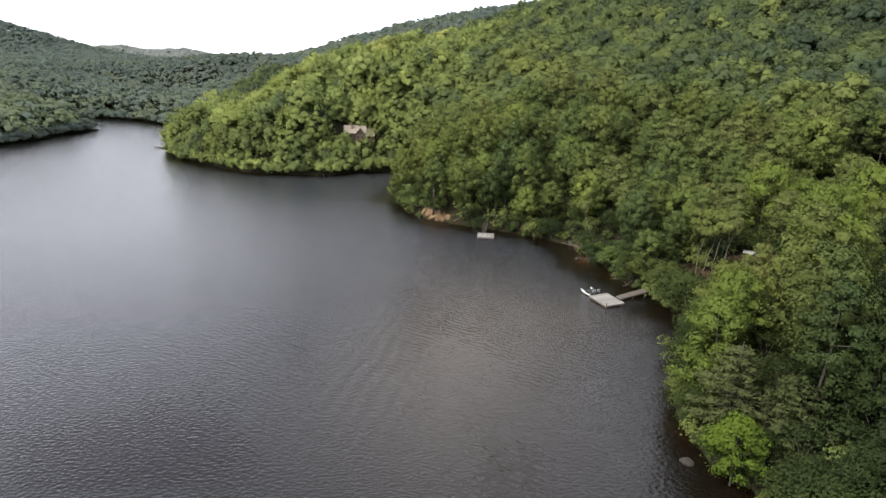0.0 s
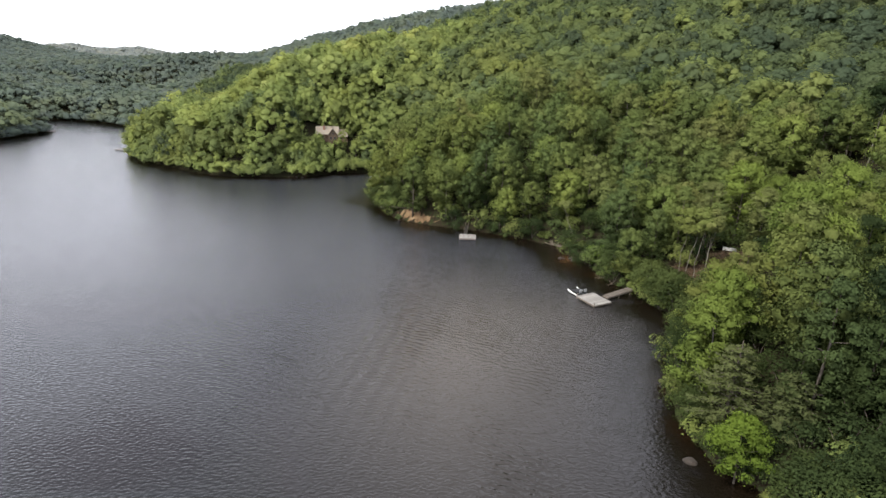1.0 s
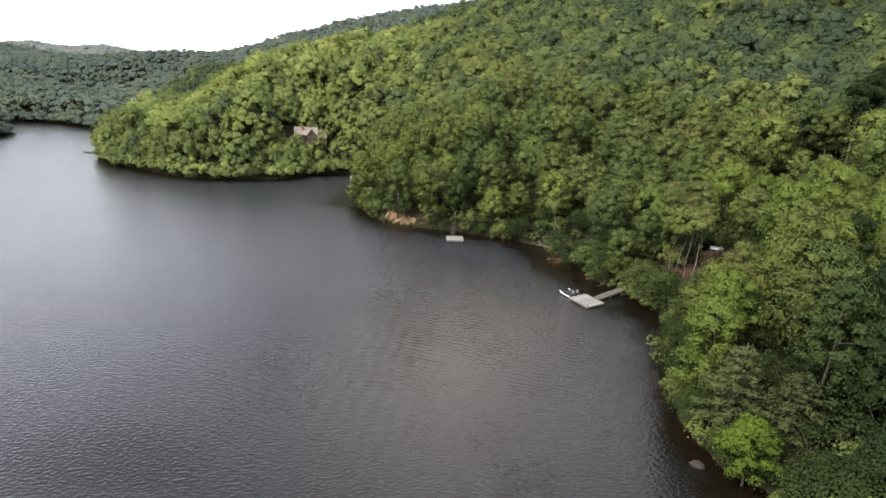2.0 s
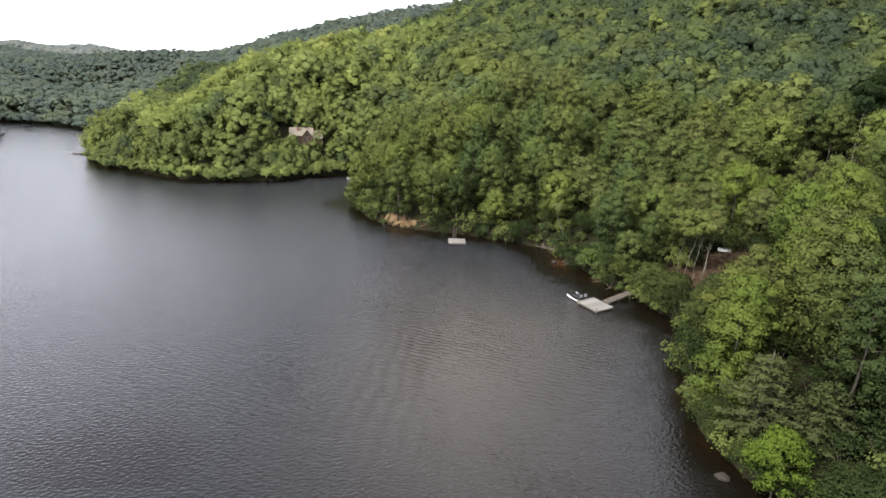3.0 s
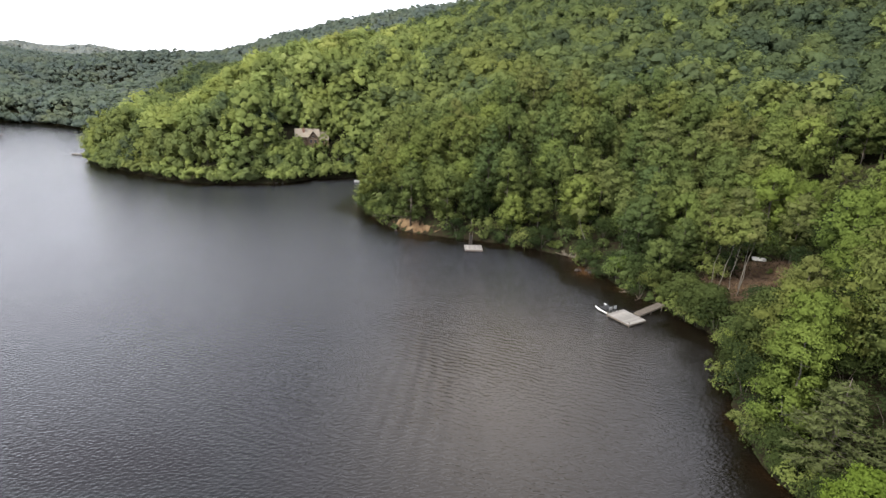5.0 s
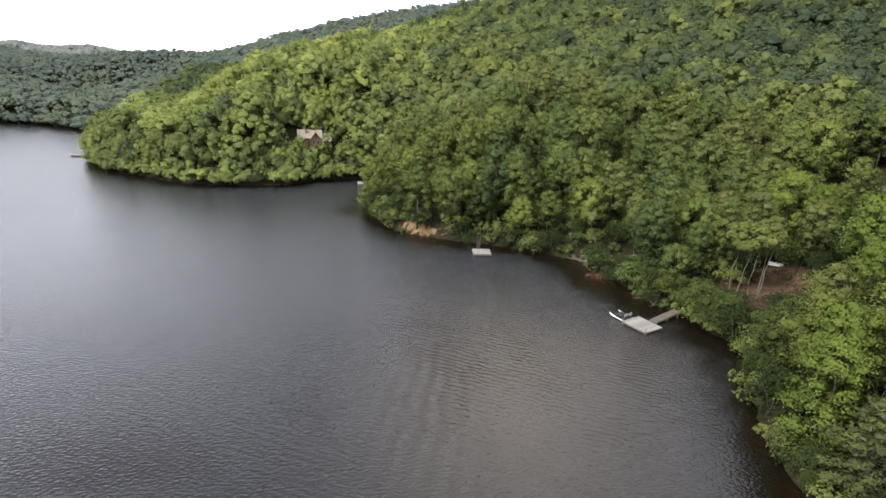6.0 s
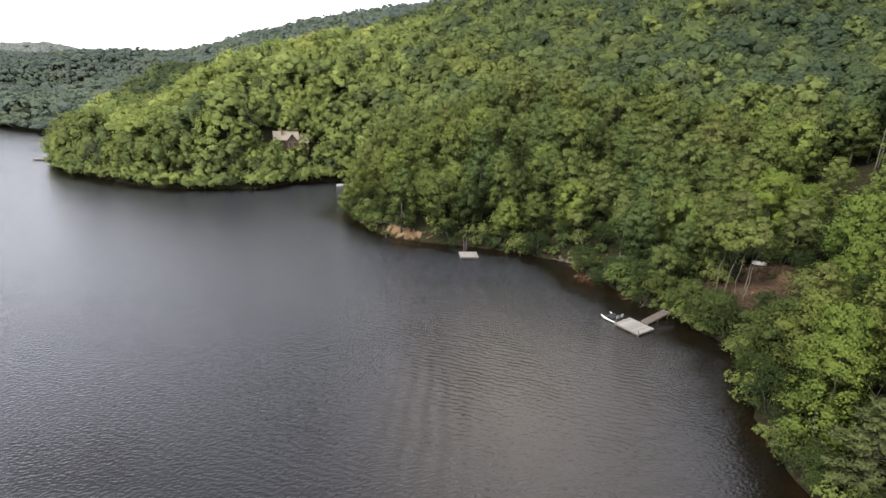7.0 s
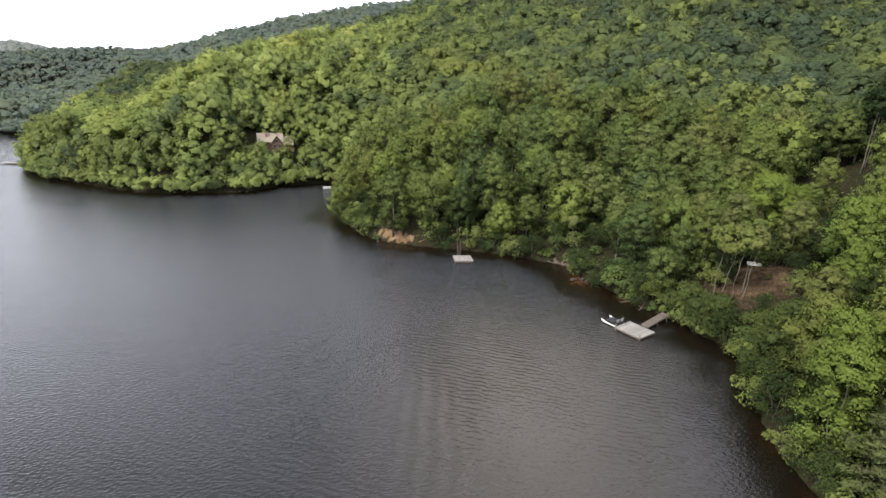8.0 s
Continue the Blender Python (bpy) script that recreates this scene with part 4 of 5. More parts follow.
t.matrix_basis = place(26.9, 55.2)
t = pine(64, 6.0, 2.4, label="young green pine above the boulder")
t.matrix_basis = place(30.6, 52.6)
for x, y, seed, lean in ((37.0, 91.2, 65, (1.0, -0.3)), (37.9, 90.2, 66, (0.5, -0.2)), (38.6, 89.0, 67, (0.9, -0.2)), (36.4, 92.2, 165, (0.6, 0.1)), (39.6, 90.6, 166, (0.3, -0.3))):
    t = broadleaf(seed, 11.0, 7.6, 1.9, 16, 120, 0.28, 0.08, lean, None, M_PALE_BARK, label="tall tree with a bare pale trunk above the clearing", lobes=0.4)
    t.matrix_basis = place(x, y)
    tagged(t, group="bare-trunked trees at the clearing")
for k, (x, y) in enumerate(((76, 113), (78, 114.4), (79.6, 115.4), (81.6, 117), (83.4, 118))):
    t = broadleaf(80 + k, 15.0, 10.0, 2.6, 18, 90, 0.36, 0.13, (0.5, 0.2), M_LEAF_DARK, M_PALE_BARK, label="slender tree with a bare pale trunk beside a gap", lobes=0.4)
    t.matrix_basis = place(x, y)
    tagged(t, group="pale trunks in the wood")
t = broadleaf(68, 12.0, 7.6, 2.2, 16, 100, 0.3, 0.12, (-0.2, 0.2), None, M_PALE_BARK, label="tree with a slim pale trunk near the log", lobes=0.4)
t.matrix_basis = place(29.0, 108.5)
t = broadleaf(69, 8.0, 6.0, 1.3, 7, 60, 0.28, 0.12, (-2.8, -1.0), None, M_PALE_BARK, label="pale-trunked tree leaning out from the bank", lobes=0.4)
t.matrix_basis = place(24.8, 114.2)

t = shrub(71, 4.2, 2.0, label="bright yellow-green shrub at the shore", leaf=M_LEAF_BRIGHT, clumps=14, per=120, size=0.22)
t.matrix_basis = place(26.6, 102.6)

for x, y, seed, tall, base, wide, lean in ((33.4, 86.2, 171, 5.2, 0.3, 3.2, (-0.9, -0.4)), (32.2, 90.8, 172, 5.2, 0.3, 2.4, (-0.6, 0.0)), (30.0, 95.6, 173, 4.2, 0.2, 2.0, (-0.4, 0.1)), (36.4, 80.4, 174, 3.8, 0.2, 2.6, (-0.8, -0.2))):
    t = near_tree(seed, tall, base, wide, 40, 150, 0.2, 0.12, lean, M_LEAF_SHADED, label="low rounded dark green tree hanging over the water", taper=0.5)
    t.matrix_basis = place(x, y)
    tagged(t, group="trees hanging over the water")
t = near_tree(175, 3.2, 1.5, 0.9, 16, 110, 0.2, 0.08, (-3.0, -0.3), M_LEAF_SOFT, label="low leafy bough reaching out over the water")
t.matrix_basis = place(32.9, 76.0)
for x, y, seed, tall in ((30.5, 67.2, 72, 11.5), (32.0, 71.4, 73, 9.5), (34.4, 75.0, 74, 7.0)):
    t = near_tree(seed, tall, 0.8, 2.9, 52, 140, 0.2, 0.18, (-0.3, 0.0), M_LEAF_SHADED, label="tall dense green tree close behind the bank's edge")
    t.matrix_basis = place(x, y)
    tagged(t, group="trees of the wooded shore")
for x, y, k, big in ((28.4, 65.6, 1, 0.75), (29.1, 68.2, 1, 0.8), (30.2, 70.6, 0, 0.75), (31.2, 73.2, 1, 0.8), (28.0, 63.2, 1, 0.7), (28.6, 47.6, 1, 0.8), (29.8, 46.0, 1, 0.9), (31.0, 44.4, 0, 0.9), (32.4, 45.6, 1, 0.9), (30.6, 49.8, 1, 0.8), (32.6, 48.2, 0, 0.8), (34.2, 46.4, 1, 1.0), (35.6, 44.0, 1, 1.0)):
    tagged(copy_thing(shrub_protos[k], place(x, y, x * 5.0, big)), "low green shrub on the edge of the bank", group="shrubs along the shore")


# ---------------------------------------------------------------- docks
def frame_at(x, y, z, way):
    """A pose whose x axis runs along the plan direction way."""
    return Matrix.LocRotScale((x, y, z), Euler((0, 0, math.atan2(way[1], way[0]))), None)


def plank_row(parent, length, width, board, z, thick=0.04, gap=0.012, rng=None, material=None):
    """Boards laid across a deck that runs along x; each one is a part, alike ones share a mesh."""
    bm = box(bmesh.new(), (board - gap, width, thick))
    bmesh.ops.bevel(bm, geom=bm.edges[:], offset=0.006, segments=1, affect="EDGES")
    me = bpy.data.meshes.new("plank")
    bm.to_mesh(me)
    bm.free()
    me.materials.append(material or M_DECK)
    n = int(length / board)
    for i in range(n):
        ob = new("plank", me)
        ob.parent = parent
        ob.matrix_basis = pose(-length / 2 + (i + 0.5) * length / n, rng.normal(0, 0.012), z + rng.normal(0, 0.004), rng.normal(0, 0.15), 0, rng.normal(0, 0.25))


def deck_frame(parent, length, width, z):
    for s in (-1, 1):
        part("joist", box(bmesh.new(), (length, 0.07, 0.2), at=(0, s * (width / 2 - 0.05), z)), M_POST, parent, bevel=0.008)
        part("end_board", box(bmesh.new(), (0.05, width - 0.18, 0.2), at=(s * (length / 2 - 0.03), 0, z)), M_POST, parent, bevel=0.008)


dock_rng = np.random.default_rng(3)
U = Vector((-0.48, 0.877))
V = Vector((0.877, 0.48))
dock_c = Vector((22.75, 87.65))
dock = thing("boat_dock", "weathered grey plank dock platform floating by the shore", "dock", frame_at(dock_c.x, dock_c.y, 0, U))
deck_frame(dock, 4.0, 3.4, 0.3)
plank_row(dock, 4.0, 3.4, 0.145, 0.43, rng=dock_rng)
for fx_, fy_ in ((-1.3, -1.1), (-1.3, 1.1), (1.3, -1.1), (1.3, 1.1), (0, 0)):
    part("float", box(bmesh.new(), (1.0, 0.8, 0.4), at=(fx_, fy_, 0.02)), M_FLOAT, dock, "black plastic float", bevel=0.05)
for px_, py_ in ((-1.9, 1.62), (1.9, 1.62)):
    part("mooring_post", tube(bmesh.new(), (px_, py_, -1.0), (px_, py_, 0.85), 0.06, 0.06, 10), M_POST, dock)

way_a, way_b = Vector((24.75, 88.75)), Vector((29.4, 91.6))
gang = thing("gangway", "narrow grey plank gangway from the dock to the bank", "gangway",
             Matrix.Translation(((way_a.x + way_b.x) / 2, (way_a.y + way_b.y) / 2, 0.12)) @ pose(0, 0, 0, 0, -4.0, math.degrees(math.atan2(*(way_b - way_a).yx))))
deck_frame(gang, (way_b - way_a).length, 1.15, 0.38)
plank_row(gang, (way_b - way_a).length, 1.15, 0.145, 0.51, rng=dock_rng, material=M_GANG)
for gx_ in (-0.4, 2.0):
    for s_ in (-1, 1):
        part("post", tube(bmesh.new(), (gx_, s_ * 0.56, -1.2), (gx_, s_ * 0.56, 0.5), 0.05, 0.05, 8), M_POST, gang)

raft = thing("swim_dock", "pale grey square plank dock beside the shore", "dock", frame_at(3.85, 117.75, 0, (1, 0.0)))
deck_frame(raft, 3.4, 2.9, 0.3)
plank_row(raft, 3.4, 2.9, 0.145, 0.43, rng=dock_rng)
for s_ in (-1, 1):
    part("float", box(bmesh.new(), (2.9, 0.7, 0.4), at=(0, s_ * 1.0, 0.02)), M_FLOAT, raft, "black plastic float", bevel=0.05)
    part("edge_board", box(bmesh.new(), (3.4, 0.1, 0.08), at=(0, s_ * 1.4, 0.49)), M_DECK, raft, bevel=0.01)
ramp = thing("gangway", "narrow ramp with thin rails from the swim dock to the bank", "gangway",
             Matrix.Translation((3.6, 121.4, 0.75)) @ pose(0, 0, 0, 0, -11.0, 84.0))
for s_ in (-1, 1):
    part("joist", box(bmesh.new(), (4.4, 0.06, 0.14), at=(0, s_ * 0.3, 0.0)), M_SLATS, ramp, bevel=0.006)
plank_row(ramp, 4.4, 0.6, 0.22, 0.09, gap=0.05, rng=dock_rng, material=M_SLATS)
for s_ in (-1, 1):
    for gx_ in (-2.0, 0.0, 2.0):
        part("rail_post", box(bmesh.new(), (0.045, 0.045, 0.95), at=(gx_, s_ * 0.3, 0.55)), M_DRIFT, ramp, bevel=0.006)
    part("handrail", box(bmesh.new(), (4.3, 0.045, 0.04), at=(0, s_ * 0.3, 1.04)), M_DRIFT, ramp, bevel=0.006)


# ---------------------------------------------------------------- boats
def hull(bm, length, beam, depth, bow=0.45, stations=9, thick=0.05):
    """An open boat hull along x with a pointed bow; rim at z = depth."""
    outer, inner = [], []
    for i in range(stations):
        f = i / (stations - 1)
        x = (f - 0.5) * length
        w = beam / 2 * (1 if f < 1 - bow else math.cos((f - 1 + bow) / bow * math.pi / 2 * 0.97) ** 0.7) * (0.9 + 0.1 * min(1, f * 5))
        lift = 0.25 * depth * max(0, (f - 0.6) / 0.4) ** 2
        for ring, t in ((outer, 0), (inner, thick)):
            ww = max(w - t, 0.01)
            ring.append([bm.verts.new((x - (t if f == 1 else 0), y * ww, z * (depth - t) + t + lift)) for y, z in ((-1, 1), (-0.88, 0.35), (-0.5, 0.0), (0.5, 0.0), (0.88, 0.35), (1, 1))])
    for ring, flip in ((outer, False), (inner, True)):
        for a, b in zip(ring, ring[1:]):
            for k in range(5):
                f4 = (a[k], a[k + 1], b[k + 1], b[k])
                bm.faces.new(f4[::-1] if flip else f4)
    for a, b, c, d in zip(outer, outer[1:], inner, inner[1:]):
        bm.faces.new((a[0], b[0], d[0], c[0]))
        bm.faces.new((a[5], c[5], d[5], b[5]))
    for k in range(5):
        bm.faces.new((outer[0][k], outer[0][k + 1], inner[0][k + 1], inner[0][k]))
    bmesh.ops.recalc_face_normals(bm, faces=bm.faces[:])
    return bm


pb = dock_c + U * 3.35 + V * -0.15
pontoon_boat = thing("pontoon_boat", "small white pontoon boat with dark deck moored at dock", "boat", frame_at(pb.x, pb.y, 0, U))
for s_ in (-1, 1):
    bm = bmesh.new()
    bent_tube(bm, [(-1.25, s_ * 0.95, 0.2), (0.75, s_ * 0.95, 0.2), (1.1, s_ * 0.95, 0.27), (1.35, s_ * 0.95, 0.4)], [0.11, 0.11, 0.1, 0.05], 12)
    part("pontoon", bm, M_WHITE, pontoon_boat, "white pontoon float")
    bm = bmesh.new()
    bent_tube(bm, [(0.55, s_ * 0.95, 0.28), (0.8, s_ * 0.95, 0.28), (1.15, s_ * 0.95, 0.34), (1.45, s_ * 0.9, 0.46)], [0.115, 0.12, 0.105, 0.05], 12)
    part("nose_cone", bm, M_WHITE, pontoon_boat, "white nose of the float")
    part("side_rail", box(bmesh.new(), (2.0, 0.05, 0.1), at=(-0.15, s_ * 0.8, 0.52)), M_DARK, pontoon_boat, bevel=0.015)
part("deck", box(bmesh.new(), (2.1, 1.6, 0.08), at=(-0.15, 0, 0.42)), M_DARK, pontoon_boat, "dark deck covering", bevel=0.02)
for s_ in (-0.45, 0.45):
    seat = part("seat", box(bmesh.new(), (0.5, 0.55, 0.28), at=(-0.75, s_, 0.66)), M_DARK, pontoon_boat, "dark seat", bevel=0.05)
    part("backrest", box(bmesh.new(), (0.1, 0.55, 0.5), at=(-1.02, s_, 0.9)), M_GREY, seat, "grey backrest", bevel=0.03)
bm = bmesh.new()
bent_tube(bm, [(-1.2, 0.9, 0.5), (-1.2, 0.9, 1.05), (-1.2, 0.3, 1.1), (-1.2, 0.3, 0.6)], [0.025] * 4, 6)
part("grab_rail", bm, M_GREY, pontoon_boat, "grey tube rail")

cove_boat = thing("motor_boat", "small white motor boat moored under the trees of the cove", "boat", frame_at(-25.6, 182.4, -0.12, (1, 0.12)))
part("hull", hull(bmesh.new(), 3.6, 1.6, 0.6), M_WHITE, cove_boat)
part("foredeck", box(bmesh.new(), (0.9, 1.1, 0.06), at=(1.0, 0, 0.62)), M_WHITE, cove_boat, bevel=0.02)
part("windscreen", box(bmesh.new(), (0.05, 1.15, 0.35), Matrix.Rotation(radians(-25), 4, "Y"), at=(0.1, 0, 0.8)), M_GLASS, cove_boat, bevel=0.01)
for x_ in (-0.3, -1.2):
    part("bench", box(bmesh.new(), (0.35, 1.4, 0.08), at=(x_, 0, 0.42)), M_GREY, cove_boat, bevel=0.02)
part("outboard_motor", box(bmesh.new(), (0.3, 0.3, 0.6), at=(-1.9, 0, 0.6)), M_DARK, cove_boat, "black outboard motor", bevel=0.07)

# unidentified white object on the slope, given the form of an upturned boat
dz = float(ground_height(np.array([46.6]), np.array([97.8]))[0])
dinghy = thing("dinghy", "unidentified white object at the top of the clearing, shaped like an upturned boat", "boat",
               Matrix.Translation((46.6, 97.8, dz + 0.75)) @ pose(0, 0, 0, 180, 0, -28) @ Matrix.Scale(0.75, 4))
part("hull", hull(bmesh.new(), 2.7, 1.25, 0.6), M_WHITE, dinghy)
part("keel", box(bmesh.new(), (2.0, 0.06, 0.06), at=(-0.2, 0, -0.03)), M_DARK, dinghy, bevel=0.01)
for x_ in (-0.8, 0.7):
    part("trestle", box(bmesh.new(), (0.12, 1.3, 0.35), at=(x_, 0, 0.72)), M_POST, dinghy, bevel=0.01)


def small_dock(x, y, turn, length, width, label):
    d = thing("boat_dock", label, "dock", pose(x, y, 0, 0, 0, turn))
    deck_frame(d, length, width, 0.35)
    plank_row(d, length, width, 0.29, 0.47, rng=dock_rng)
    for a in (-0.42, 0.0, 0.42):
        for s in (-1, 1):
            part("post", tube(bmesh.new(), (a * length, s * width / 2, -2), (a * length, s * width / 2, 0.9), 0.08, 0.08, 8), M_POST, d)
    return d


small_dock(-131.8, 219.0, 170, 5.0, 1.6, "small dark plank dock at the wooded point")
small_dock(-199.5, 269.6, 10, 5.0, 2.2, "grey plank dock at the far point")


# ---------------------------------------------------------------- lake house
def lake_house(m):
    """A log house: long tan roof, front cross gable, lower right wing with porch, brick chimney."""
    h = thing("house", "brown log lake house with a tan metal roof among trees", "house", m)
    L, W, eave, ridge = 10.5, 7.5, 5.2, 8.2

    core = part("wall", box(bmesh.new(), (L - 0.1, W - 0.1, eave + 3), at=(0, 0, eave / 2 - 1.5)), M_LOG, h)
    for i in range(18):
        z = 0.3 + i * 0.28
        part("log", tube(bmesh.new(), (-L / 2 - 0.15, -W / 2, z), (L / 2 + 0.15, -W / 2, z), 0.15, 0.15, 7), M_LOG, core)
    for s in (-1, 1):
        bm = bmesh.new()
        v = [bm.verts.new(p) for p in ((s * L / 2, -W / 2, eave), (s * L / 2, W / 2, eave), (s * L / 2, 0, ridge - 0.1))]
        f = bm.faces.new(v)
        bmesh.ops.solidify(bm, geom=[f], thickness=0.15)
        part("gable", bm, M_LOG, h)

    def slope(name, x0, x1, y_eave, z_eave, y_top, z_top, over=0.5):
        """A roof plane with standing seams, in the house's own axes."""
        way = Vector((0, y_top - y_eave, z_top - z_eave)).normalized()
        low = Vector((0, y_eave, z_eave)) - way * over
        top = Vector((0, y_top, z_top))
        nrm = Vector((1, 0, 0)).cross(way)
        nrm *= 1 if nrm.z > 0 else -1
        bm = bmesh.new()
        c = [Vector((x0, *low.yz)), Vector((x1, *low.yz)), Vector((x1, *top.yz)), Vector((x0, *top.yz))]
        lo, up = [bm.verts.new(p) for p in c], [bm.verts.new(p + nrm * 0.12) for p in c]
        bm.faces.new(lo), bm.faces.new(up)
        for i in range(4):
            bm.faces.new((lo[i], lo[(i + 1) % 4], up[(i + 1) % 4], up[i]))
        bmesh.ops.recalc_face_normals(bm, faces=bm.faces[:])
        r = part(name, bm, M_ROOF, h, "tan metal roof")
        n = int((x1 - x0) / 0.6)
        for i in range(n + 1):
            x = x0 + 0.03 + i * (x1 - x0 - 0.06) / n
            bm = bmesh.new()
            tube(bm, Vector((x, *low.yz)) + nrm * 0.13, Vector((x, *top.yz)) + nrm * 0.13, 0.03, 0.03, 4)
            part("seam", bm, M_ROOF, r)
        return r

    slope("roof", -L / 2 - 0.5, L / 2 + 0.4, -W / 2, eave, 0, ridge)
    slope("roof", -L / 2 - 0.5, L / 2 + 0.4, W / 2, eave, 0, ridge)
    # cross gable that looks to the lake
    gx0, gw, gy = 2.6, 4.6, -W / 2 - 1.2
    part("gable_wall", box(bmesh.new(), (gw, 1.6, eave - 0.2), at=(gx0, -W / 2 - 0.4, (eave - 0.2) / 2)), M_LOG, h)
    bm = bmesh.new()
    peak = ridge - 0.7
    f = bm.faces.new([bm.verts.new(p) for p in ((gx0 - gw / 2, gy, eave - 0.3), (gx0 + gw / 2, gy, eave - 0.3), (gx0, gy, peak))])
    bmesh.ops.solidify(bm, geom=[f], thickness=-0.15)
    part("gable", bm, M_LOG, h, "dark brown gable front")
    for s in (-1, 1):
        bm = bmesh.new()
        e = Vector((gx0 + s * (gw / 2 + 0.45), gy - 0.4, eave - 0.85))
        t_ = Vector((gx0, gy - 0.4, peak + 0.05))
        c = [e, t_, Vector((gx0, -0.3, peak + 0.05)), Vector((e.x, -1.6, e.z))]
        lo, up = [bm.verts.new(p) for p in c], [bm.verts.new(p + Vector((s * 0.06, 0, 0.11))) for p in c]
        bm.faces.new(lo), bm.faces.new(up)
        for i in range(4):
            bm.faces.new((lo[i], lo[(i + 1) % 4], up[(i + 1) % 4], up[i]))
        bmesh.ops.recalc_face_normals(bm, faces=bm.faces[:])
        part("gable_roof", bm, M_ROOF, h, "tan metal roof")
    # right wing, lower, with a porch
    part("wing_wall", box(bmesh.new(), (4.2, W - 1.6, eave - 1.0), at=(L / 2 + 2.0, 0.4, (eave - 1.0) / 2)), M_LOG, h)
    slope("wing_roof", L / 2 - 0.2, L / 2 + 4.6, -W / 2 - 0.6, eave - 1.1, 0.4, ridge - 1.3)
    slope("wing_roof", L / 2 - 0.2, L / 2 + 4.6, W / 2, eave - 1.0, 0.4, ridge - 1.3)
    for x in (L / 2 + 0.6, L / 2 + 2.4, L / 2 + 4.2):
        part("porch_post", tube(bmesh.new(), (x, -W / 2 - 0.4, 0), (x, -W / 2 - 0.4, eave - 1.0), 0.1, 0.09, 9), M_TRIM, h, "tan porch post")
    part("porch_deck", box(bmesh.new(), (5.6, 3.0, 0.2), at=(L / 2 + 1.8, -W / 2 - 0.9, 1.9)), M_TRIM, h, "tan porch deck")
    for z in (2.4, 2.9):
        part("porch_rail", box(bmesh.new(), (5.6, 0.08, 0.1), at=(L / 2 + 1.8, -W / 2 - 2.3, z)), M_TRIM, h)
    part("deck", box(bmesh.new(), (6.0, 2.4, 0.2), at=(-L / 2 - 1.0, -W / 2 - 1.1, 2.4)), M_TRIM, h, "tan timber deck")
    for x in (-L / 2 - 3.8, -L / 2 - 1.0, -L / 2 + 1.8):
        part("deck_post", tube(bmesh.new(), (x, -W / 2 - 2.2, -1.5), (x, -W / 2 - 2.2, 3.4), 0.1, 0.1, 8), M_TRIM, h)
    part("deck_rail", box(bmesh.new(), (6.0, 0.08, 0.12), at=(-L / 2 - 1.0, -W / 2 - 2.25, 3.35)), M_TRIM, h)
    ch = part("chimney", box(bmesh.new(), (1.0, 0.9, 2.6), at=(-1.6, -1.5, ridge - 0.6)), M_BRICK, h, "brown brick chimney", bevel=0.03)
    part("chimney_cap", box(bmesh.new(), (1.2, 1.1, 0.15), at=(-1.6, -1.5, ridge + 0.75)), M_ROCK, ch, bevel=0.02)
    for x, z, w_, h_ in ((gx0 - 1.0, 3.4, 1.0, 1.4), (gx0 + 1.0, 3.4, 1.0, 1.4), (gx0, 5.5, 0.9, 1.0), (L / 2 + 1.4, 3.1, 0.9, 1.2), (L / 2 + 3.1, 3.1, 0.9, 1.8), (-2.4, 3.6, 1.1, 1.3), (-4.2, 3.6, 1.1, 1.3)):
        y = gy if abs(x - gx0) < 1.5 else (-W / 2 + 1.2 if x > L / 2 else -W / 2 - 0.14)
        wd_ = part("window", box(bmesh.new(), (w_, 0.05, h_), at=(x, y - 0.03, z)), M_GLASS, h)
        fr = bmesh.new()
        for s in (-1, 1):
            box(fr, (0.1, 0.1, h_ + 0.2), at=(x + s * (w_ / 2 + 0.05), y - 0.06, z))
            box(fr, (w_, 0.1, 0.1), at=(x, y - 0.06, z + s * (h_ / 2 + 0.05)))
        part("window_frame", fr, M_TRIM, wd_, "tan window frame")
    return h


lake_house(frame_at(-44.2, 197.0, 8.0, (0.97, 0.22)) @ Matrix.Diagonal((0.68, 0.7, 0.74, 1)))


# ---------------------------------------------------------------- stones, logs and driftwood on the shore
def boulder(seed, size, at, label, sink=0.35):
    rng = np.random.default_rng(seed)
    bm = bmesh.new()
    bmesh.ops.create_icosphere(bm, subdivisions=3, radius=1)
    off = Vector(rng.uniform(-50, 50, 3))
    for v in bm.verts:
        n = v.co.normalized()
        k = 1 + 0.22 * noise.noise(n * 1.3 + off) + 0.08 * noise.noise(n * 3.5 + off)
        v.co = Vector((n.x * size[0] * k, n.y * size[1] * k, n.z * size[2] * k))
    for f in bm.faces:
        f.smooth = True
    me = bpy.data.meshes.new("boulder")
    bm.to_mesh(me)
    bm.free()
    me.materials.append(M_ROCK)
    ob = tagged(new("boulder", me), label, "rock")
    ob.matrix_basis = pose(at[0], at[1], at[2] + size[2] * (1 - 2 * sink), 0, 0, rng.uniform(0, 360))
    return ob


boulder(1, (0.6, 0.5, 0.42), (23.2, 52.6, -0.17), "rounded grey boulder standing in the shallows")
boulder(2, (0.5, 0.7, 0.3), (22.0, 52.3, -0.4), "brown boulder just under the water")
for i in range(16):
    r = np.random.default_rng(100 + i)
    cx, cy = (22.7, 106.6) if i < 5 else ((-7.5, 129.6) if i < 11 else (-57 + 3 * (i - 11), 177.2))
    s = r.uniform(0.16, 0.4)
    tagged(boulder(100 + i, (s * 1.3, s, s * 0.7), (cx + r.normal(0, 0.8 if i < 5 else 2.2), cy + r.normal(0, 0.8), 0.05), "pale stone lying at the water's edge"), group="stones on the shore")


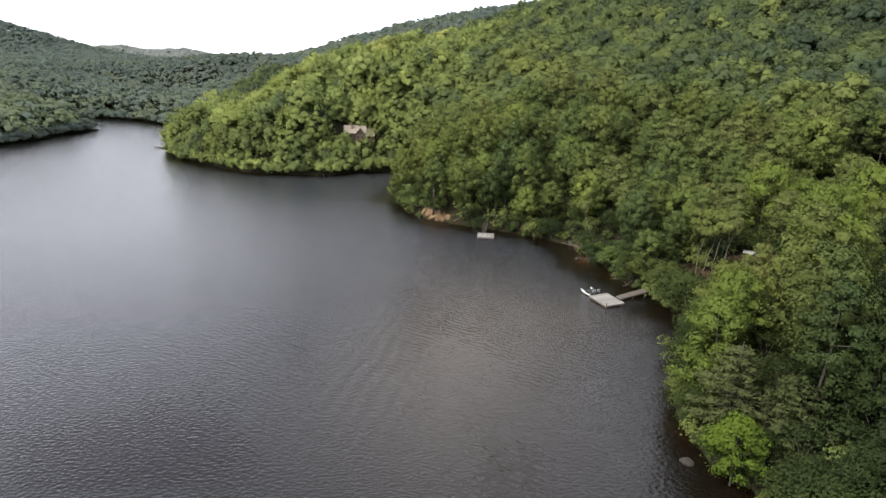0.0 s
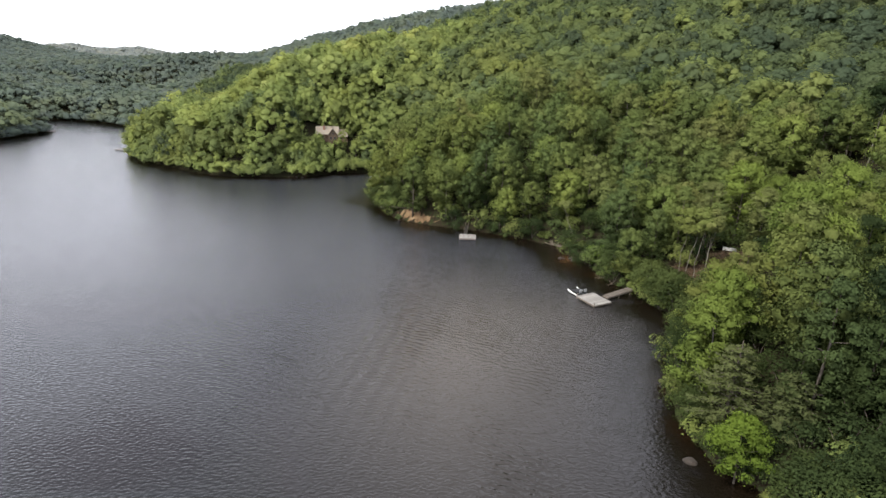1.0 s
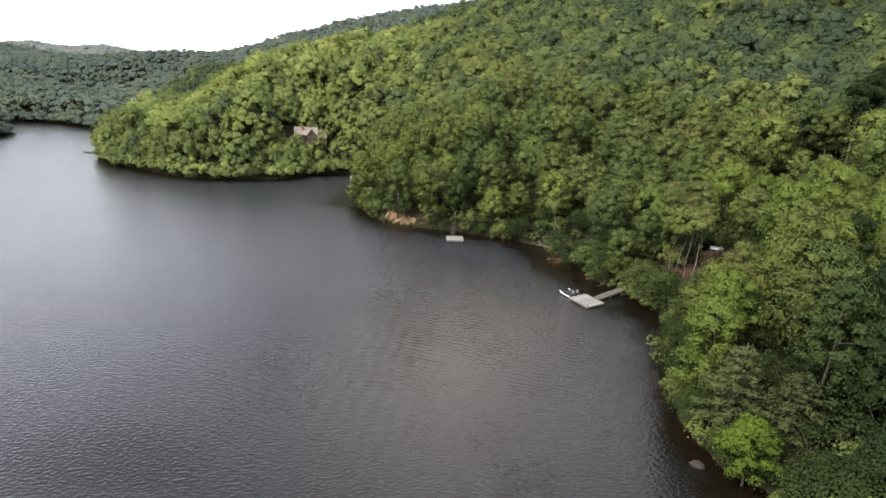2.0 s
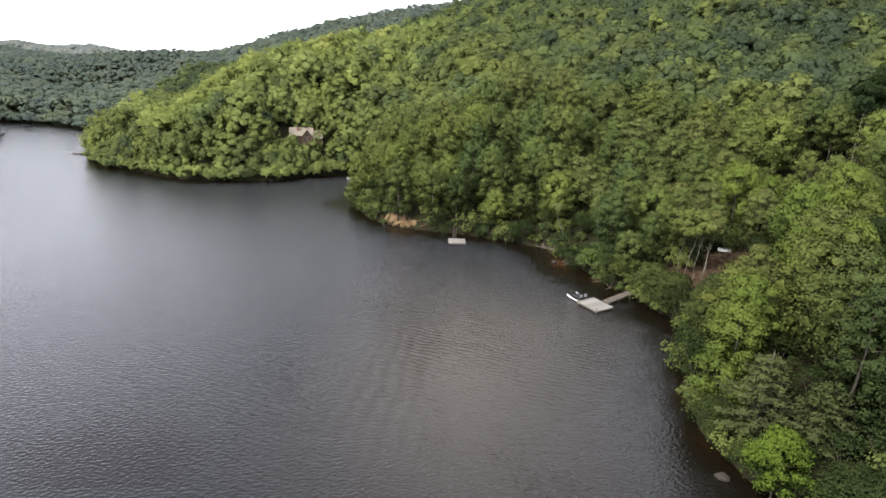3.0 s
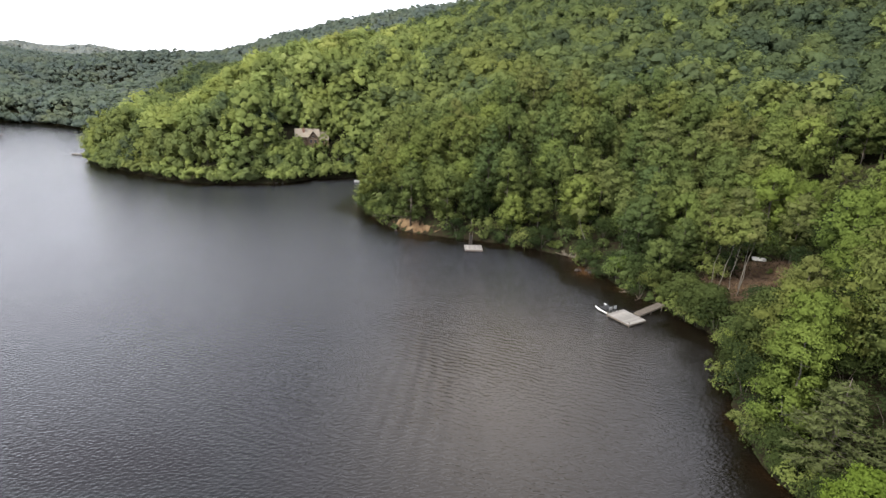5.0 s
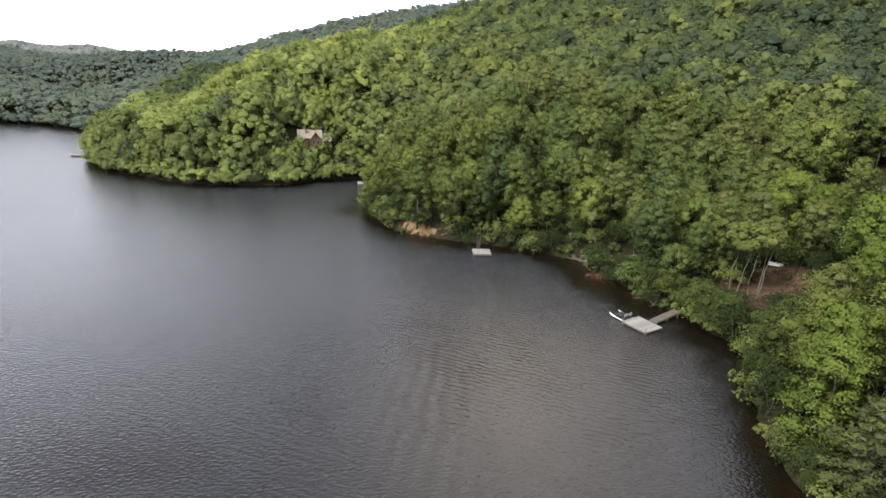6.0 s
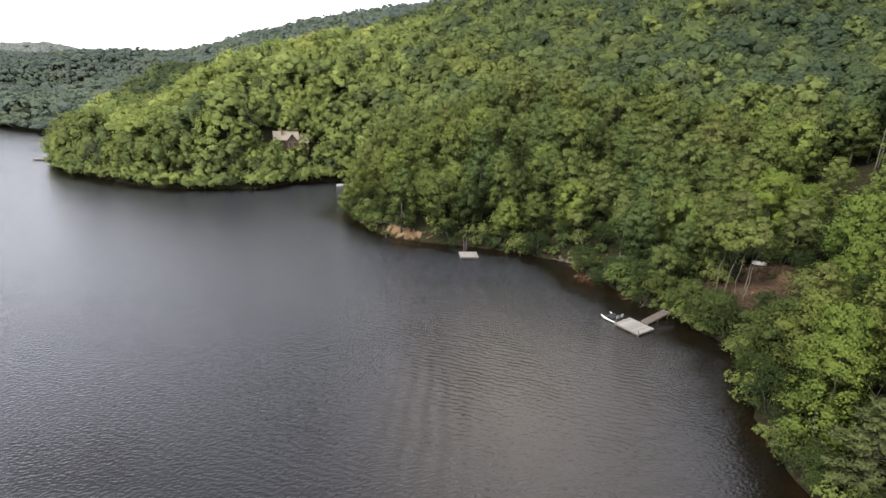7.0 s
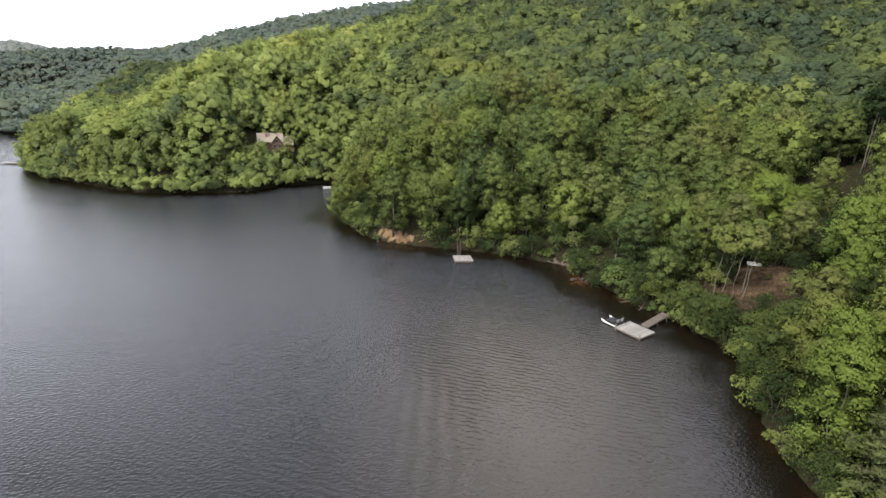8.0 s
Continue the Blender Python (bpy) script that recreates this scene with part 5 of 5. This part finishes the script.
def dead_wood(name, label, pts, girth, twigs, seed):
    rng = np.random.default_rng(seed)
    root = thing(name, label, "log", Matrix.Translation(pts[0]))
    p0 = Vector(pts[0])
    q = [Vector(p) - p0 for p in pts]
    part("stem", bent_tube(bmesh.new(), q, [girth * (1 - 0.7 * i / (len(q) - 1)) for i in range(len(q))], 8), M_DRIFT, root)
    for k in range(twigs):
        f = rng.uniform(0.35, 0.98) * (len(q) - 1)
        i = min(int(f), len(q) - 2)
        a = q[i].lerp(q[i + 1], f - i)
        w = Vector((*rng.normal(0, 0.6, 2), rng.uniform(0.1, 0.7)))
        part("twig", bent_tube(bmesh.new(), [a, a + w * 0.5, a + w + Vector((0, 0, 0.15))], [girth * 0.35, girth * 0.22, girth * 0.08], 5), M_DRIFT, root)
    return root


dead_wood("fallen_log", "grey fallen log lying out into the water", [(24.6, 111.0, 0.6), (22.4, 113.6, 0.35), (20.2, 115.9, 0.15)], 0.36, 14, 1)
dead_wood("driftwood_branch", "pale dead branch caught at the shore", [(28.4, 96.2, 0.5), (27.4, 94.9, 0.3), (26.6, 94.2, 0.15)], 0.11, 5, 2)
dead_wood("driftwood_branch", "pale dead branch lying along the shore", [(27.6, 97.8, 0.5), (26.2, 97.2, 0.25), (25.2, 97.6, 0.1)], 0.1, 4, 3)
dead_wood("fallen_branch", "fallen pale branch hanging from the clay bank", [(-10.5, 133.0, 2.2), (-14.0, 135.0, 2.0), (-17.5, 137.6, 1.0)], 0.12, 10, 4)
dead_wood("driftwood_branch", "dead branches at the foot of the bank", [(26.8, 65.0, 0.8), (25.6, 63.5, 0.7), (24.8, 62.4, 0.2)], 0.09, 8, 5)


def brush(name, label, x0, y0, rx, ry, count, seed):
    """Dead twigs and dry stalks lying and standing on bare ground."""
    rng = np.random.default_rng(seed)
    a, r = rng.uniform(0, 6.283, count), np.sqrt(rng.uniform(0, 1, count))
    x, y = x0 + np.cos(a) * r * rx, y0 + np.sin(a) * r * ry
    z = ground_height(x, y)
    way = np.stack([rng.normal(0, 1, count), rng.normal(0, 1, count), rng.uniform(0.05, 0.8, count)], 1)
    way *= (rng.uniform(0.3, 1.1, count) / np.linalg.norm(way, axis=1))[:, None]
    p = np.stack([x, y, z - 0.05], 1)
    side = np.cross(way, rng.normal(size=(count, 3)))
    side *= (rng.uniform(0.03, 0.08, count) / np.linalg.norm(side, axis=1))[:, None]
    up = np.cross(way, side)
    up *= 0.05 / np.maximum(np.linalg.norm(up, axis=1, keepdims=True), 1e-6)
    v = np.stack([p + side, p - side, p + up, p + way], 1).reshape(-1, 3)
    i = np.arange(count)[:, None, None] * 4
    f = (i + np.array([[0, 1, 3], [1, 2, 3], [2, 0, 3]])).reshape(-1, 3)
    return tagged(new(name, mesh_from(name, v, f, [M_BRUSH])), label, "brush", kind="stuff")


brush("dead_brush", "reddish brown dead brush on the cleared slope", 42.4, 91.8, 6.6, 6.2, 5200, 9)
brush("dead_brush", "brown dead brush caught at the shore", 22.8, 110.6, 2.2, 4.6, 1100, 10)

for k, (x, y, dx, dy, up) in enumerate(((34.0, 50.2, -0.9, 0.5, 3.6), (34.9, 50.8, 0.8, 0.2, 3.2), (35.4, 51.6, 1.2, 0.6, 2.6))):
    z = float(ground_height(np.array([x]), np.array([y]))[0])
    tagged(dead_wood("dead_stem", "slim pale dead stem leaning among the dark trees", [(x, y, z - 0.2), (x + dx * 0.4, y + dy * 0.4, z + up * 0.5), (x + dx, y + dy, z + up)], 0.1, 4, 20 + k), category="dead tree", group="dead stems on the bank")
